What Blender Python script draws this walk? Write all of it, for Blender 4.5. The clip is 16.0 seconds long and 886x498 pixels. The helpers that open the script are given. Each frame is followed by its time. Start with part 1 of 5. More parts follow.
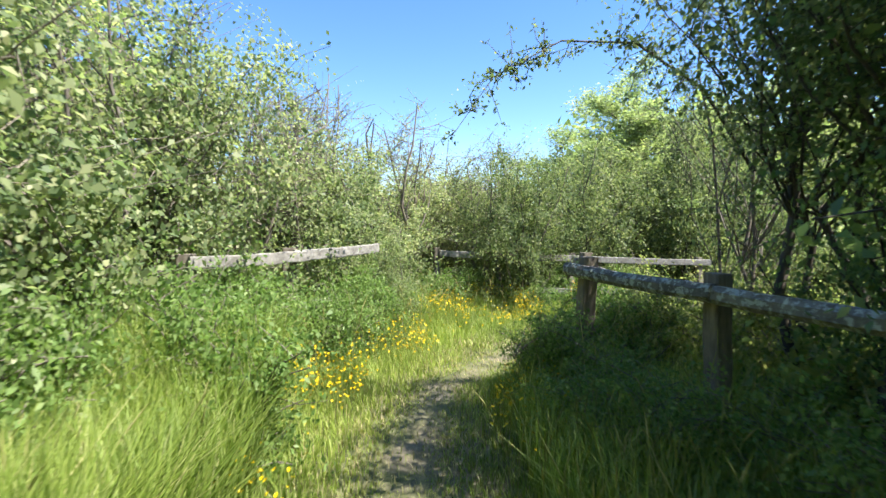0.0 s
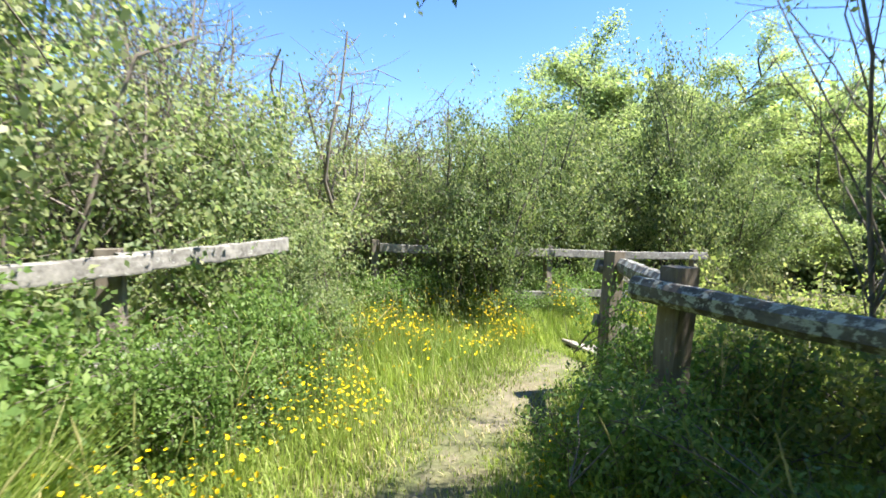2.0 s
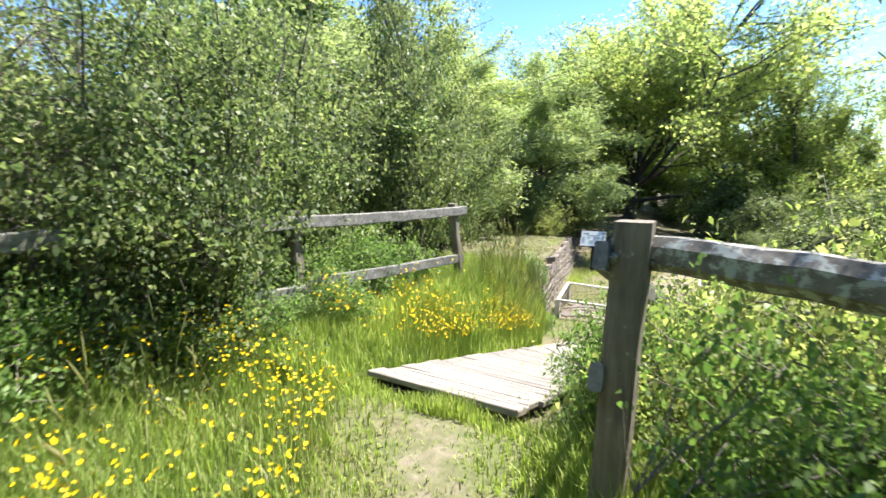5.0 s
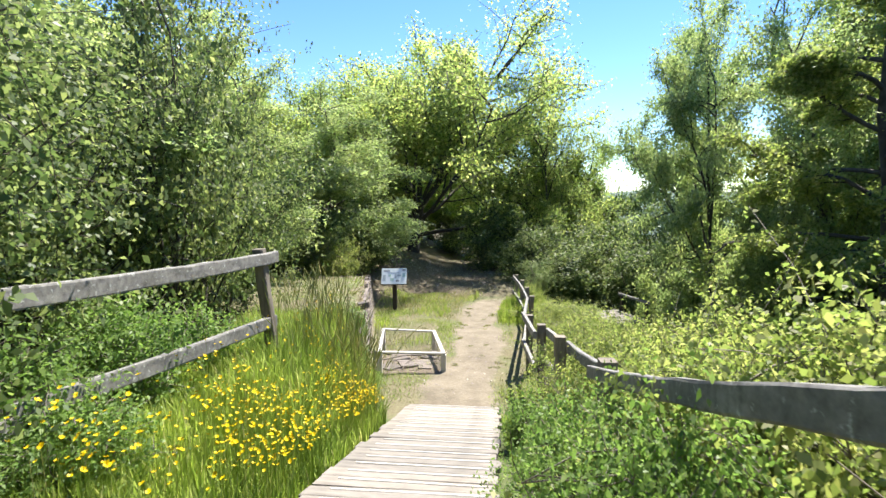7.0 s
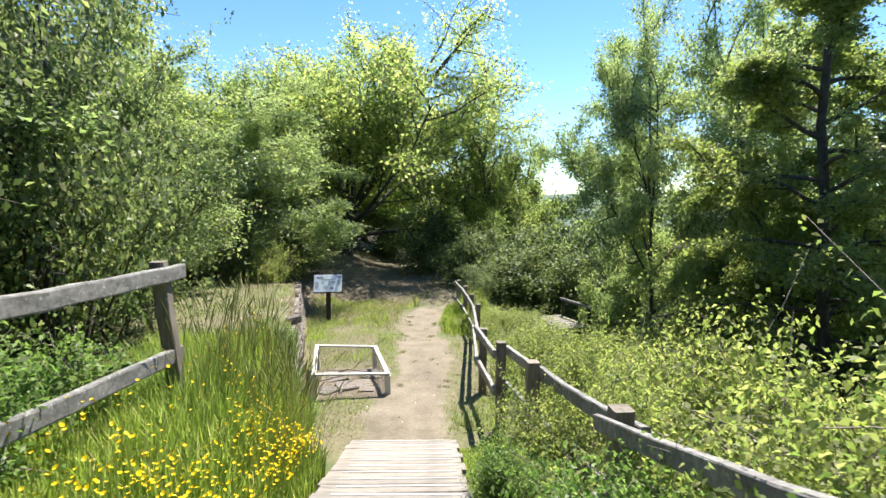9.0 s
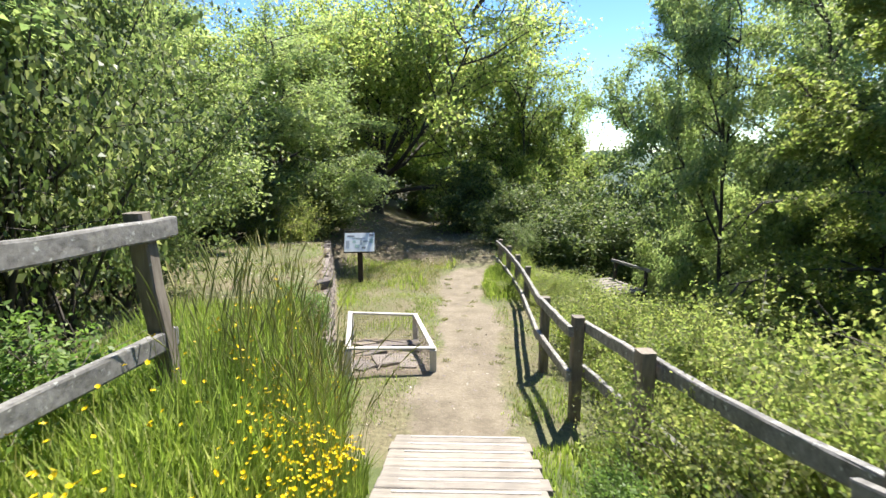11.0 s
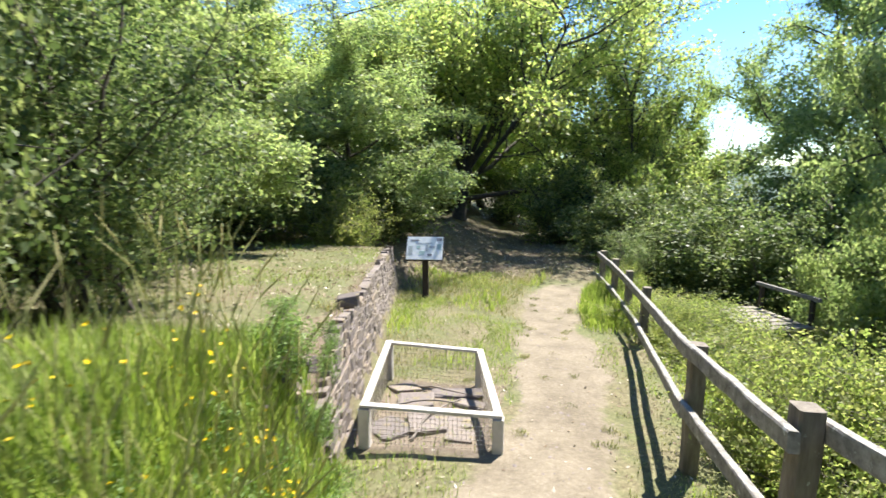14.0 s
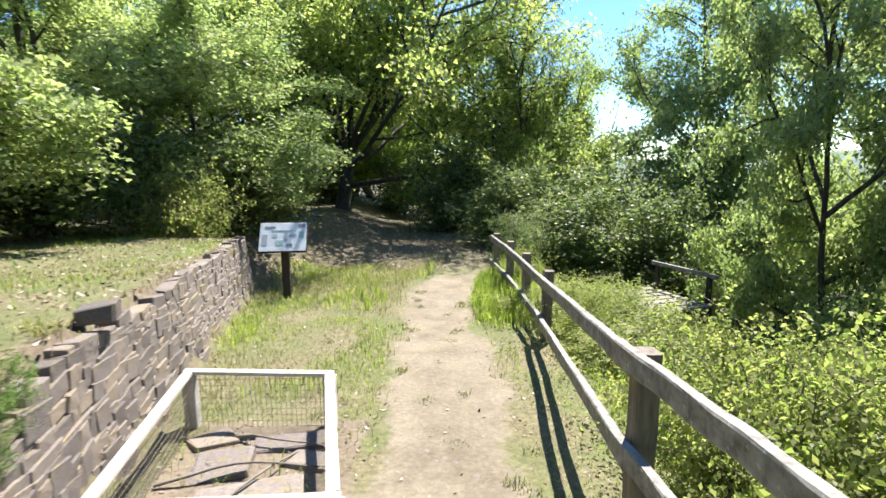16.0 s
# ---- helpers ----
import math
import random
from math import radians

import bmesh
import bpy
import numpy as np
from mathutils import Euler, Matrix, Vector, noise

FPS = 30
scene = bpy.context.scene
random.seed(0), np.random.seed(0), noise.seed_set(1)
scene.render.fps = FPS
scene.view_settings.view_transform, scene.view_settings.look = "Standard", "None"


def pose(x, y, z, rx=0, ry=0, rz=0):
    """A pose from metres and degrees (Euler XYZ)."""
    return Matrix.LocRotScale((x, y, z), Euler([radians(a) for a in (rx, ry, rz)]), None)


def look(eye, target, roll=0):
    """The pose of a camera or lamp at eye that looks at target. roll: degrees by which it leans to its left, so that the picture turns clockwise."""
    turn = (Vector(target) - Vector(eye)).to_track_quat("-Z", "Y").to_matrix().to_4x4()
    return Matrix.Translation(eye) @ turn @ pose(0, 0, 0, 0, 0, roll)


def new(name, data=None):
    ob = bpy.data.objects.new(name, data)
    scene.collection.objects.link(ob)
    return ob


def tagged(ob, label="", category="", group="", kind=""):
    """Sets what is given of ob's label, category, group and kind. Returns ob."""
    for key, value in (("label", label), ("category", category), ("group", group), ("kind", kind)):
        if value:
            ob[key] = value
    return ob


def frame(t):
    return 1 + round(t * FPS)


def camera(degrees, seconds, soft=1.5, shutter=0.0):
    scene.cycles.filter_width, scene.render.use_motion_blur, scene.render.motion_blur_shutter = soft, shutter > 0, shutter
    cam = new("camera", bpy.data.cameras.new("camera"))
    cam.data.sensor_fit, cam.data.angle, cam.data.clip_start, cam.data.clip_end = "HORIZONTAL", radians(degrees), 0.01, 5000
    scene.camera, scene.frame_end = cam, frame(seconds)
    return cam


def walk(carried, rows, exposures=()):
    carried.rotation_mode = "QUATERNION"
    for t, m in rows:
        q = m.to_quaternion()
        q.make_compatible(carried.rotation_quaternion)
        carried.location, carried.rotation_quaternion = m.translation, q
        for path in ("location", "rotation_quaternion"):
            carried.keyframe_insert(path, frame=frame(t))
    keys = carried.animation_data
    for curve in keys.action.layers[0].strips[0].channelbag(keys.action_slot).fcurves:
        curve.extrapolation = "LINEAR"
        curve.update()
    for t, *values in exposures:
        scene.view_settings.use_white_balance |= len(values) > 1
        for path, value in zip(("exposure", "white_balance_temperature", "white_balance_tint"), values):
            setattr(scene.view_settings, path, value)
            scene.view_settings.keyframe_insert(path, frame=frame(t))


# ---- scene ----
cam = camera(83.5, 16.0, soft=1.5, shutter=0.4)
PATH = [
    (0.0, (6.918, -2.102, 1.756), (4.963, -1.690, 1.671), 0.27),
    (0.5, (6.302, -2.002, 1.741), (4.350, -1.572, 1.663), 0.26),
    (1.0, (5.669, -1.909, 1.747), (3.724, -1.448, 1.681), 0.28),
    (1.5, (5.109, -1.844, 1.759), (3.207, -1.228, 1.689), 0.45),
    (2.0, (4.566, -1.789, 1.746), (2.695, -1.098, 1.606), 0.46),
    (2.5, (4.039, -1.685, 1.709), (2.252, -0.838, 1.411), 0.23),
    (3.0, (3.480, -1.567, 1.686), (1.823, -0.500, 1.344), -0.16),
    (3.5, (3.037, -1.348, 1.684), (1.509, -0.096, 1.373), -0.17),
    (3.7, (2.893, -1.320, 1.685), (1.425, 0.001, 1.373), -0.35),
    (5.8, (0.965, -0.571, 1.626), (0.380, 1.324, 1.366), -0.21),
    (6.0, (0.870, -0.450, 1.632), (0.406, 1.481, 1.395), -0.16),
    (6.5, (0.683, -0.151, 1.640), (0.474, 1.828, 1.437), -0.42),
    (7.0, (0.553, 0.103, 1.640), (0.408, 2.089, 1.454), -0.54),
    (7.5, (0.533, 0.283, 1.680), (0.386, 2.268, 1.490), -0.54),
    (8.0, (0.496, 0.473, 1.671), (0.417, 2.463, 1.498), -0.24),
    (8.2, (0.457, 0.573, 1.668), (0.432, 2.565, 1.493), -0.06),
    (10.3, (0.055, 1.625, 1.494), (0.252, 3.601, 1.249), 0.03),
    (10.5, (0.023, 1.760, 1.463), (0.150, 3.736, 1.180), 0.03),
    (11.0, (0.033, 2.117, 1.473), (0.054, 4.086, 1.127), -0.07),
    (11.5, (0.055, 2.520, 1.405), (-0.055, 4.484, 1.045), -0.24),
    (12.0, (0.028, 2.897, 1.318), (-0.275, 4.835, 0.926), 0.10),
    (12.5, (0.081, 3.247, 1.198), (-0.300, 5.170, 0.803), -0.01),
    (13.0, (0.093, 3.647, 1.112), (-0.362, 5.558, 0.733), -0.14),
    (13.5, (0.097, 4.048, 1.057), (-0.401, 5.955, 0.719), 0.32),
    (14.0, (0.166, 4.402, 1.004), (-0.176, 6.350, 0.710), 0.10),
    (14.5, (0.213, 4.769, 0.927), (-0.028, 6.732, 0.630), 0.00),
    (15.0, (0.254, 5.150, 0.795), (0.081, 7.119, 0.493), -0.06),
    (15.5, (0.296, 5.571, 0.702), (0.266, 7.548, 0.397), -0.21),
    (16.0, (0.392, 5.960, 0.625), (0.458, 7.934, 0.311), -0.29),
]
walk(cam, [(t, look(eye, target, roll)) for t, eye, target, roll in PATH], [(0.0, 1.76), (3.7, 1.95), (6.0, 1.68), (8.0, 1.50), (11.0, 1.46), (13.0, 1.60), (16.0, 1.66)])

# ---- light ----
SUN_EL, SUN_AZ = radians(60), radians(31)
world = bpy.data.worlds.new("sky")
scene.world = world
world.use_nodes = True
wn = world.node_tree.nodes
sky = wn.new("ShaderNodeTexSky")
sky.sky_type, sky.sun_disc, sky.sun_elevation, sky.sun_rotation = "NISHITA", False, SUN_EL, SUN_AZ
sky.altitude, sky.air_density, sky.dust_density, sky.ozone_density = 900, 1.0, 0.02, 2.0
deep = wn.new("ShaderNodeHueSaturation")
deep.inputs["Hue"].default_value, deep.inputs["Saturation"].default_value = 0.506, 1.22
world.node_tree.links.new(sky.outputs[0], deep.inputs["Color"])
world.node_tree.links.new(deep.outputs[0], wn["Background"].inputs[0])
wn["Background"].inputs[1].default_value = 0.099
sun = new("sun", bpy.data.lights.new("sun", "SUN"))
sun.data.energy, sun.data.angle, sun.data.color = 5.0, radians(0.53), (1.0, 0.95, 0.86)
way = Vector((math.cos(SUN_EL) * math.sin(SUN_AZ), math.cos(SUN_EL) * math.cos(SUN_AZ), math.sin(SUN_EL)))
sun.matrix_world = look(way * 40, (0, 0, 0))


# ---- mesh helpers ----
def part(name, bm, material, parent=None, label="", at=(0, 0, 0)):
    """Links a bmesh as one mesh object, under a thing if one is given."""
    me = bpy.data.meshes.new(name)
    bm.to_mesh(me)
    bm.free()
    me.materials.append(material)
    ob = new(name, me)
    ob.location = at
    if parent:
        ob.parent = parent
    return tagged(ob, label)


def array_mesh(name, verts, quads=None, tris=None, material=None, smooth=False):
    """A mesh from arrays of vertices, quads and triangles."""
    me = bpy.data.meshes.new(name)
    me.vertices.add(len(verts))
    me.vertices.foreach_set("co", np.asarray(verts, dtype=np.float32).ravel())
    quads = np.zeros((0, 4), int) if quads is None else np.asarray(quads)
    tris = np.zeros((0, 3), int) if tris is None else np.asarray(tris)
    loops = np.concatenate([quads.ravel(), tris.ravel()]).astype(np.int32)
    starts = np.concatenate([np.arange(len(quads)) * 4, len(quads) * 4 + np.arange(len(tris)) * 3]).astype(np.int32)
    me.loops.add(len(loops))
    me.loops.foreach_set("vertex_index", loops)
    me.polygons.add(len(starts))
    me.polygons.foreach_set("loop_start", starts)
    me.update(calc_edges=True)
    me.validate()
    if smooth:
        me.polygons.foreach_set("use_smooth", np.ones(len(starts), dtype=bool))
    if material:
        me.materials.append(material)
    return me


def thing(name, at, label, category, group="", kind="", turn=0.0):
    ob = new(name)
    ob.matrix_world = pose(*at, 0, 0, turn)
    ob.empty_display_size = 0.1
    return tagged(ob, label, category, group, kind)


def box_bm(w, d, h, bevel=0.006, at=(0, 0, 0)):
    bm = bmesh.new()
    bmesh.ops.create_cube(bm, size=1.0, matrix=Matrix.Translation(at) @ Matrix.Diagonal((w, d, h, 1)))
    if bevel:
        bmesh.ops.bevel(bm, geom=bm.edges[:], offset=bevel, segments=1, affect="EDGES")
    return bm


def beam_bm(p, q, w, h, seed=0, steps=7, wobble=0.008, taper=1.0, sag=0.0, rounded=0.2):
    """A worn timber from p to q: an eight-sided section, w across and h high, slightly crooked."""
    rng = random.Random(seed)
    p, q = Vector(p), Vector(q)
    along = (q - p).normalized()
    side = along.cross(Vector((0, 0, 1)))
    side = Vector((1, 0, 0)) if side.length < 0.2 else side.normalized()
    up = side.cross(along).normalized()
    c = rounded
    section = [(-0.5, -0.5 + c), (-0.5, 0.5 - c), (-0.5 + c, 0.5), (0.5 - c, 0.5), (0.5, 0.5 - c), (0.5, -0.5 + c), (0.5 - c, -0.5), (-0.5 + c, -0.5)]
    bm = bmesh.new()
    rings = []
    for i in range(steps + 1):
        f = i / steps
        grow = 1 + (taper - 1) * f
        mid = p.lerp(q, f) + side * rng.uniform(-wobble, wobble) + up * (rng.uniform(-wobble, wobble) - sag * 4 * f * (1 - f))
        rings.append([bm.verts.new(mid + side * (a * w * grow + rng.uniform(-1, 1) * wobble * 0.5) + up * (b * h * grow + rng.uniform(-1, 1) * wobble * 0.5)) for a, b in section])
    for a, b in zip(rings, rings[1:]):
        for k in range(8):
            bm.faces.new((a[k], a[(k + 1) % 8], b[(k + 1) % 8], b[k]))
    bm.faces.new(rings[0][::-1])
    bm.faces.new(rings[-1])
    bmesh.ops.recalc_face_normals(bm, faces=bm.faces[:])
    return bm


# ---- materials ----
def material(name):
    m = bpy.data.materials.new(name)
    m.use_nodes = True
    nt = m.node_tree
    return m, nt, nt.nodes["Principled BSDF"], nt.nodes["Material Output"]


def node(nt, kind, **values):
    n = nt.nodes.new(kind)
    for key, value in values.items():
        n.inputs[key].default_value = value
    return n


def ramp(nt, source, stops):
    r = nt.nodes.new("ShaderNodeValToRGB")
    while len(r.color_ramp.elements) < len(stops):
        r.color_ramp.elements.new(0.5)
    for e, (at, colour) in zip(r.color_ramp.elements, stops):
        e.position, e.color = at, (*colour, 1)
    nt.links.new(source, r.inputs[0])
    return r.outputs[0]


def mixed(nt, factor, a, b, mode="MIX"):
    m = nt.nodes.new("ShaderNodeMix")
    m.data_type, m.blend_type = "RGBA", mode
    for socket, value in ((m.inputs[0], factor), (m.inputs[6], a), (m.inputs[7], b)):
        if isinstance(value, (int, float)):
            socket.default_value = value
        elif isinstance(value, tuple):
            socket.default_value = (*value, 1)
        else:
            nt.links.new(value, socket)
    return m.outputs[2]


def noise_out(nt, scale, detail=4.0, rough=0.6, stretch=None, space="Object"):
    tc = nt.nodes.new("ShaderNodeTexCoord")
    vec = tc.outputs[space]
    if stretch:
        mp = nt.nodes.new("ShaderNodeMapping")
        mp.inputs["Scale"].default_value = stretch
        nt.links.new(vec, mp.inputs[0])
        vec = mp.outputs[0]
    n = node(nt, "ShaderNodeTexNoise", Scale=scale, Detail=detail, Roughness=rough)
    nt.links.new(vec, n.inputs["Vector"])
    return n.outputs["Fac"]


def bumped(nt, bsdf, height, strength=0.4, distance=0.01):
    b = node(nt, "ShaderNodeBump", Strength=strength, Distance=distance)
    nt.links.new(height, b.inputs["Height"])
    nt.links.new(b.outputs[0], bsdf.inputs["Normal"])


def leafy(name, stops, through_share=0.5, rough=0.45):
    """Foliage: each leaf its own tint, glossy above, letting light through."""
    m, nt, bsdf, out = material(name)
    geo = nt.nodes.new("ShaderNodeNewGeometry")
    info = nt.nodes.new("ShaderNodeObjectInfo")
    tint = ramp(nt, geo.outputs["Random Per Island"], stops)
    patch = ramp(nt, noise_out(nt, 0.9, 2.0), [(0.3, (0.72, 0.78, 0.72)), (0.7, (1.18, 1.12, 1.0))])
    tint = mixed(nt, 1.0, tint, patch, "MULTIPLY")
    whole = ramp(nt, info.outputs["Random"], [(0.0, (1.05, 1.06, 1.04)), (1.0, (1.30, 1.21, 1.22))])
    tint = mixed(nt, 1.0, tint, whole, "MULTIPLY")
    nt.links.new(tint, bsdf.inputs["Base Color"])
    bsdf.inputs["Roughness"].default_value = rough
    bsdf.inputs["Specular IOR Level"].default_value = 0.24
    tr = nt.nodes.new("ShaderNodeBsdfTranslucent")
    warm = mixed(nt, 1.0, tint, (1.34, 1.46, 0.95), "MULTIPLY")
    nt.links.new(warm, tr.inputs["Color"])
    mix = nt.nodes.new("ShaderNodeMixShader")
    mix.inputs[0].default_value = through_share
    nt.links.new(bsdf.outputs[0], mix.inputs[1])
    nt.links.new(tr.outputs[0], mix.inputs[2])
    nt.links.new(mix.outputs[0], out.inputs["Surface"])
    return m


def woody(name, light, dark, stretch=(3, 3, 26), lichen=None, amount=0.62):
    """Weathered timber: long grain, dark cracks, patches of lichen."""
    m, nt, bsdf, _ = material(name)
    grain = noise_out(nt, 2.2, 6.0, 0.65, stretch)
    blot = noise_out(nt, 5.0, 3.0)
    col = ramp(nt, grain, [(0.3, dark), (0.48, tuple(0.5 * (a + b) for a, b in zip(light, dark))), (0.7, light)])
    col = mixed(nt, ramp(nt, blot, [(0.35, (0.0, 0.0, 0.0)), (0.75, (0.5, 0.5, 0.5))]), col, tuple(c * 0.55 for c in dark))
    info = nt.nodes.new("ShaderNodeObjectInfo")
    col = mixed(nt, 1.0, col, ramp(nt, info.outputs["Random"], [(0.0, (0.8, 0.8, 0.8)), (1.0, (1.15, 1.12, 1.08))]), "MULTIPLY")
    if lichen:
        spots = noise_out(nt, 22.0, 5.0, 0.7)
        col = mixed(nt, ramp(nt, spots, [(amount - 0.04, (0, 0, 0)), (amount + 0.02, (1, 1, 1))]), col, lichen)
    nt.links.new(col, bsdf.inputs["Base Color"])
    bsdf.inputs["Roughness"].default_value = 0.85
    bumped(nt, bsdf, grain, 0.6, 0.006)
    return m


LEAF_HEDGE = leafy("hedge leaves", [(0.0, (0.125, 0.177, 0.090)), (0.5, (0.216, 0.271, 0.142)), (1.0, (0.357, 0.374, 0.234))])
LEAF_LUSH = leafy("lush weed leaves", [(0.0, (0.093, 0.163, 0.048)), (0.5, (0.146, 0.234, 0.075)), (1.0, (0.222, 0.304, 0.119))])
LEAF_DARK = leafy("glossy dark leaves", [(0.0, (0.080, 0.140, 0.062)), (0.6, (0.150, 0.225, 0.098)), (1.0, (0.270, 0.345, 0.160))], 0.55, 0.35)
LEAF_BANK = leafy("bank leaves", [(0.0, (0.070, 0.108, 0.050)), (0.6, (0.142, 0.188, 0.088)), (1.0, (0.285, 0.316, 0.175))], 0.48, 0.45)
LEAF_OAK = leafy("oak leaves", [(0.0, (0.150, 0.213, 0.084)), (0.5, (0.253, 0.315, 0.131)), (1.0, (0.407, 0.415, 0.211))], 0.74)
LEAF_PALE = leafy("pale locust leaves", [(0.0, (0.164, 0.222, 0.116)), (0.5, (0.262, 0.322, 0.168)), (1.0, (0.330, 0.365, 0.225))], 0.58)
LEAF_LIME = leafy("young lime-green leaves", [(0.0, (0.140, 0.190, 0.068)), (0.5, (0.218, 0.258, 0.096)), (1.0, (0.314, 0.315, 0.168))], 0.62)
GRASS = leafy("green grass", [(0.0, (0.145, 0.215, 0.045)), (0.6, (0.245, 0.315, 0.078)), (0.94, (0.320, 0.380, 0.140)), (1.0, (0.50, 0.46, 0.27))], 0.45, 0.55)
GRASS_DRY = leafy("short dry grass", [(0.0, (0.123, 0.157, 0.048)), (0.45, (0.218, 0.228, 0.096)), (1.0, (0.399, 0.351, 0.228))], 0.25, 0.7)
SEED = leafy("grass seed heads", [(0.0, (0.17, 0.20, 0.07)), (0.7, (0.28, 0.29, 0.12)), (1.0, (0.45, 0.40, 0.22))], 0.3, 0.7)
BARK = woody("bark", (0.120, 0.100, 0.078), (0.035, 0.030, 0.026), (6, 6, 3))
TWIG = woody("grey twigs", (0.27, 0.235, 0.20), (0.13, 0.11, 0.095), (6, 6, 3))
RAIL_WOOD = woody("weathered fence rail", (0.345, 0.335, 0.315), (0.11, 0.103, 0.096), (9, 9, 9), (0.42, 0.43, 0.40), 0.64)
LOG_WOOD = woody("lichen-crusted log", (0.235, 0.225, 0.205), (0.075, 0.068, 0.06), (7, 7, 7), (0.36, 0.385, 0.36), 0.55)
POST_WOOD = woody("weathered fence post", (0.30, 0.26, 0.21), (0.115, 0.095, 0.075), (12, 12, 1.5), (0.34, 0.35, 0.31), 0.68)
PLANK_WOOD = woody("bleached deck plank", (0.33, 0.300, 0.265), (0.165, 0.145, 0.125), (1.5, 22, 22))
DARK_WOOD = woody("dark stained post", (0.060, 0.045, 0.035), (0.022, 0.017, 0.014), (12, 12, 1.5))
WHITE_WOOD = woody("white painted board", (0.66, 0.64, 0.61), (0.46, 0.43, 0.39), (2, 2, 2))

METAL, nt, bsdf, _ = material("galvanised wire")
bsdf.inputs["Metallic"].default_value, bsdf.inputs["Roughness"].default_value = 0.8, 0.5
nt.links.new(ramp(nt, noise_out(nt, 60.0), [(0.3, (0.22, 0.19, 0.16)), (0.7, (0.42, 0.40, 0.37))]), bsdf.inputs["Base Color"])

PETAL, nt, bsdf, _ = material("buttercup petals")
geo = nt.nodes.new("ShaderNodeNewGeometry")
nt.links.new(ramp(nt, geo.outputs["Random Per Island"], [(0.0, (0.50, 0.33, 0.002)), (0.6, (0.56, 0.40, 0.003)), (1.0, (0.62, 0.48, 0.005))]), bsdf.inputs["Base Color"])
bsdf.inputs["Roughness"].default_value, bsdf.inputs["Specular IOR Level"].default_value = 0.45, 0.15

STONE, nt, bsdf, _ = material("rubble stone")
info = nt.nodes.new("ShaderNodeObjectInfo")
tone = ramp(nt, info.outputs["Random"], [(0.0, (0.120, 0.104, 0.104)), (0.4, (0.172, 0.150, 0.148)), (0.75, (0.215, 0.185, 0.172)), (1.0, (0.27, 0.220, 0.180))])
grit = noise_out(nt, 14.0, 6.0, 0.7)
tone = mixed(nt, 1.0, tone, ramp(nt, grit, [(0.3, (0.55, 0.55, 0.56)), (0.7, (1.25, 1.2, 1.12))]), "MULTIPLY")
moss = noise_out(nt, 4.0, 4.0, 0.6, None, "Generated")
tone = mixed(nt, ramp(nt, moss, [(0.55, (0, 0, 0)), (0.68, (0.6, 0.6, 0.6))]), tone, (0.21, 0.17, 0.06))
nt.links.new(tone, bsdf.inputs["Base Color"])
bsdf.inputs["Roughness"].default_value = 0.9
bumped(nt, bsdf, grit, 0.7, 0.01)

SOIL, nt, bsdf, _ = material("path soil and turf")
dirt = nt.nodes.new("ShaderNodeAttribute")
dirt.attribute_name = "dirt"
dry = nt.nodes.new("ShaderNodeAttribute")
dry.attribute_name = "dry"
fine = noise_out(nt, 26.0, 6.0, 0.7)
broad = noise_out(nt, 2.3, 5.0, 0.65)
turf = ramp(nt, fine, [(0.3, (0.045, 0.060, 0.018)), (0.6, (0.085, 0.105, 0.032)), (0.8, (0.15, 0.14, 0.065))])
straw = ramp(nt, fine, [(0.28, (0.060, 0.046, 0.028)), (0.45, (0.120, 0.100, 0.055)), (0.6, (0.175, 0.155, 0.085)), (0.78, (0.29, 0.26, 0.175))])
green = ramp(nt, fine, [(0.3, (0.055, 0.070, 0.022)), (0.55, (0.10, 0.115, 0.038)), (0.8, (0.16, 0.165, 0.07))])
straw = mixed(nt, ramp(nt, noise_out(nt, 0.9, 4.0, 0.65), [(0.42, (0.05, 0.05, 0.05)), (0.58, (0.85, 0.85, 0.85))]), straw, green)
sand = ramp(nt, fine, [(0.25, (0.130, 0.108, 0.077)), (0.55, (0.190, 0.162, 0.121)), (0.8, (0.265, 0.233, 0.180))])
sand = mixed(nt, 1.0, sand, ramp(nt, broad, [(0.32, (0.70, 0.67, 0.63)), (0.62, (1.12, 1.10, 1.07))]), "MULTIPLY")
crumbs = noise_out(nt, 75.0, 3.0, 0.6)
sand = mixed(nt, ramp(nt, crumbs, [(0.66, (0, 0, 0)), (0.72, (0.8, 0.8, 0.8))]), sand, (0.09, 0.065, 0.045))
lo = nt.nodes.new("ShaderNodeMath")
lo.operation = "MULTIPLY_ADD"
nt.links.new(broad, lo.inputs[0])
lo.inputs[1].default_value = 0.4
share = nt.nodes.new("ShaderNodeMath")
share.operation = "MULTIPLY"
share.inputs[1].default_value = 0.58
nt.links.new(dirt.outputs["Fac"], share.inputs[0])
nt.links.new(share.outputs[0], lo.inputs[2])
lo3 = nt.nodes.new("ShaderNodeMath")
lo3.operation = "MULTIPLY_ADD"
nt.links.new(noise_out(nt, 7.0, 6.0, 0.75), lo3.inputs[0])
lo3.inputs[1].default_value = 0.4
nt.links.new(lo.outputs[0], lo3.inputs[2])
edge = ramp(nt, lo3.outputs[0], [(0.66, (0, 0, 0)), (0.80, (1, 1, 1))])
lo2 = nt.nodes.new("ShaderNodeMath")
lo2.operation = "MULTIPLY_ADD"
nt.links.new(broad, lo2.inputs[0])
lo2.inputs[1].default_value = 0.8
nt.links.new(dry.outputs["Fac"], lo2.inputs[2])
edge2 = ramp(nt, lo2.outputs[0], [(0.7, (0, 0, 0)), (1.1, (1, 1, 1))])
litter = nt.nodes.new("ShaderNodeAttribute")
litter.attribute_name = "litter"
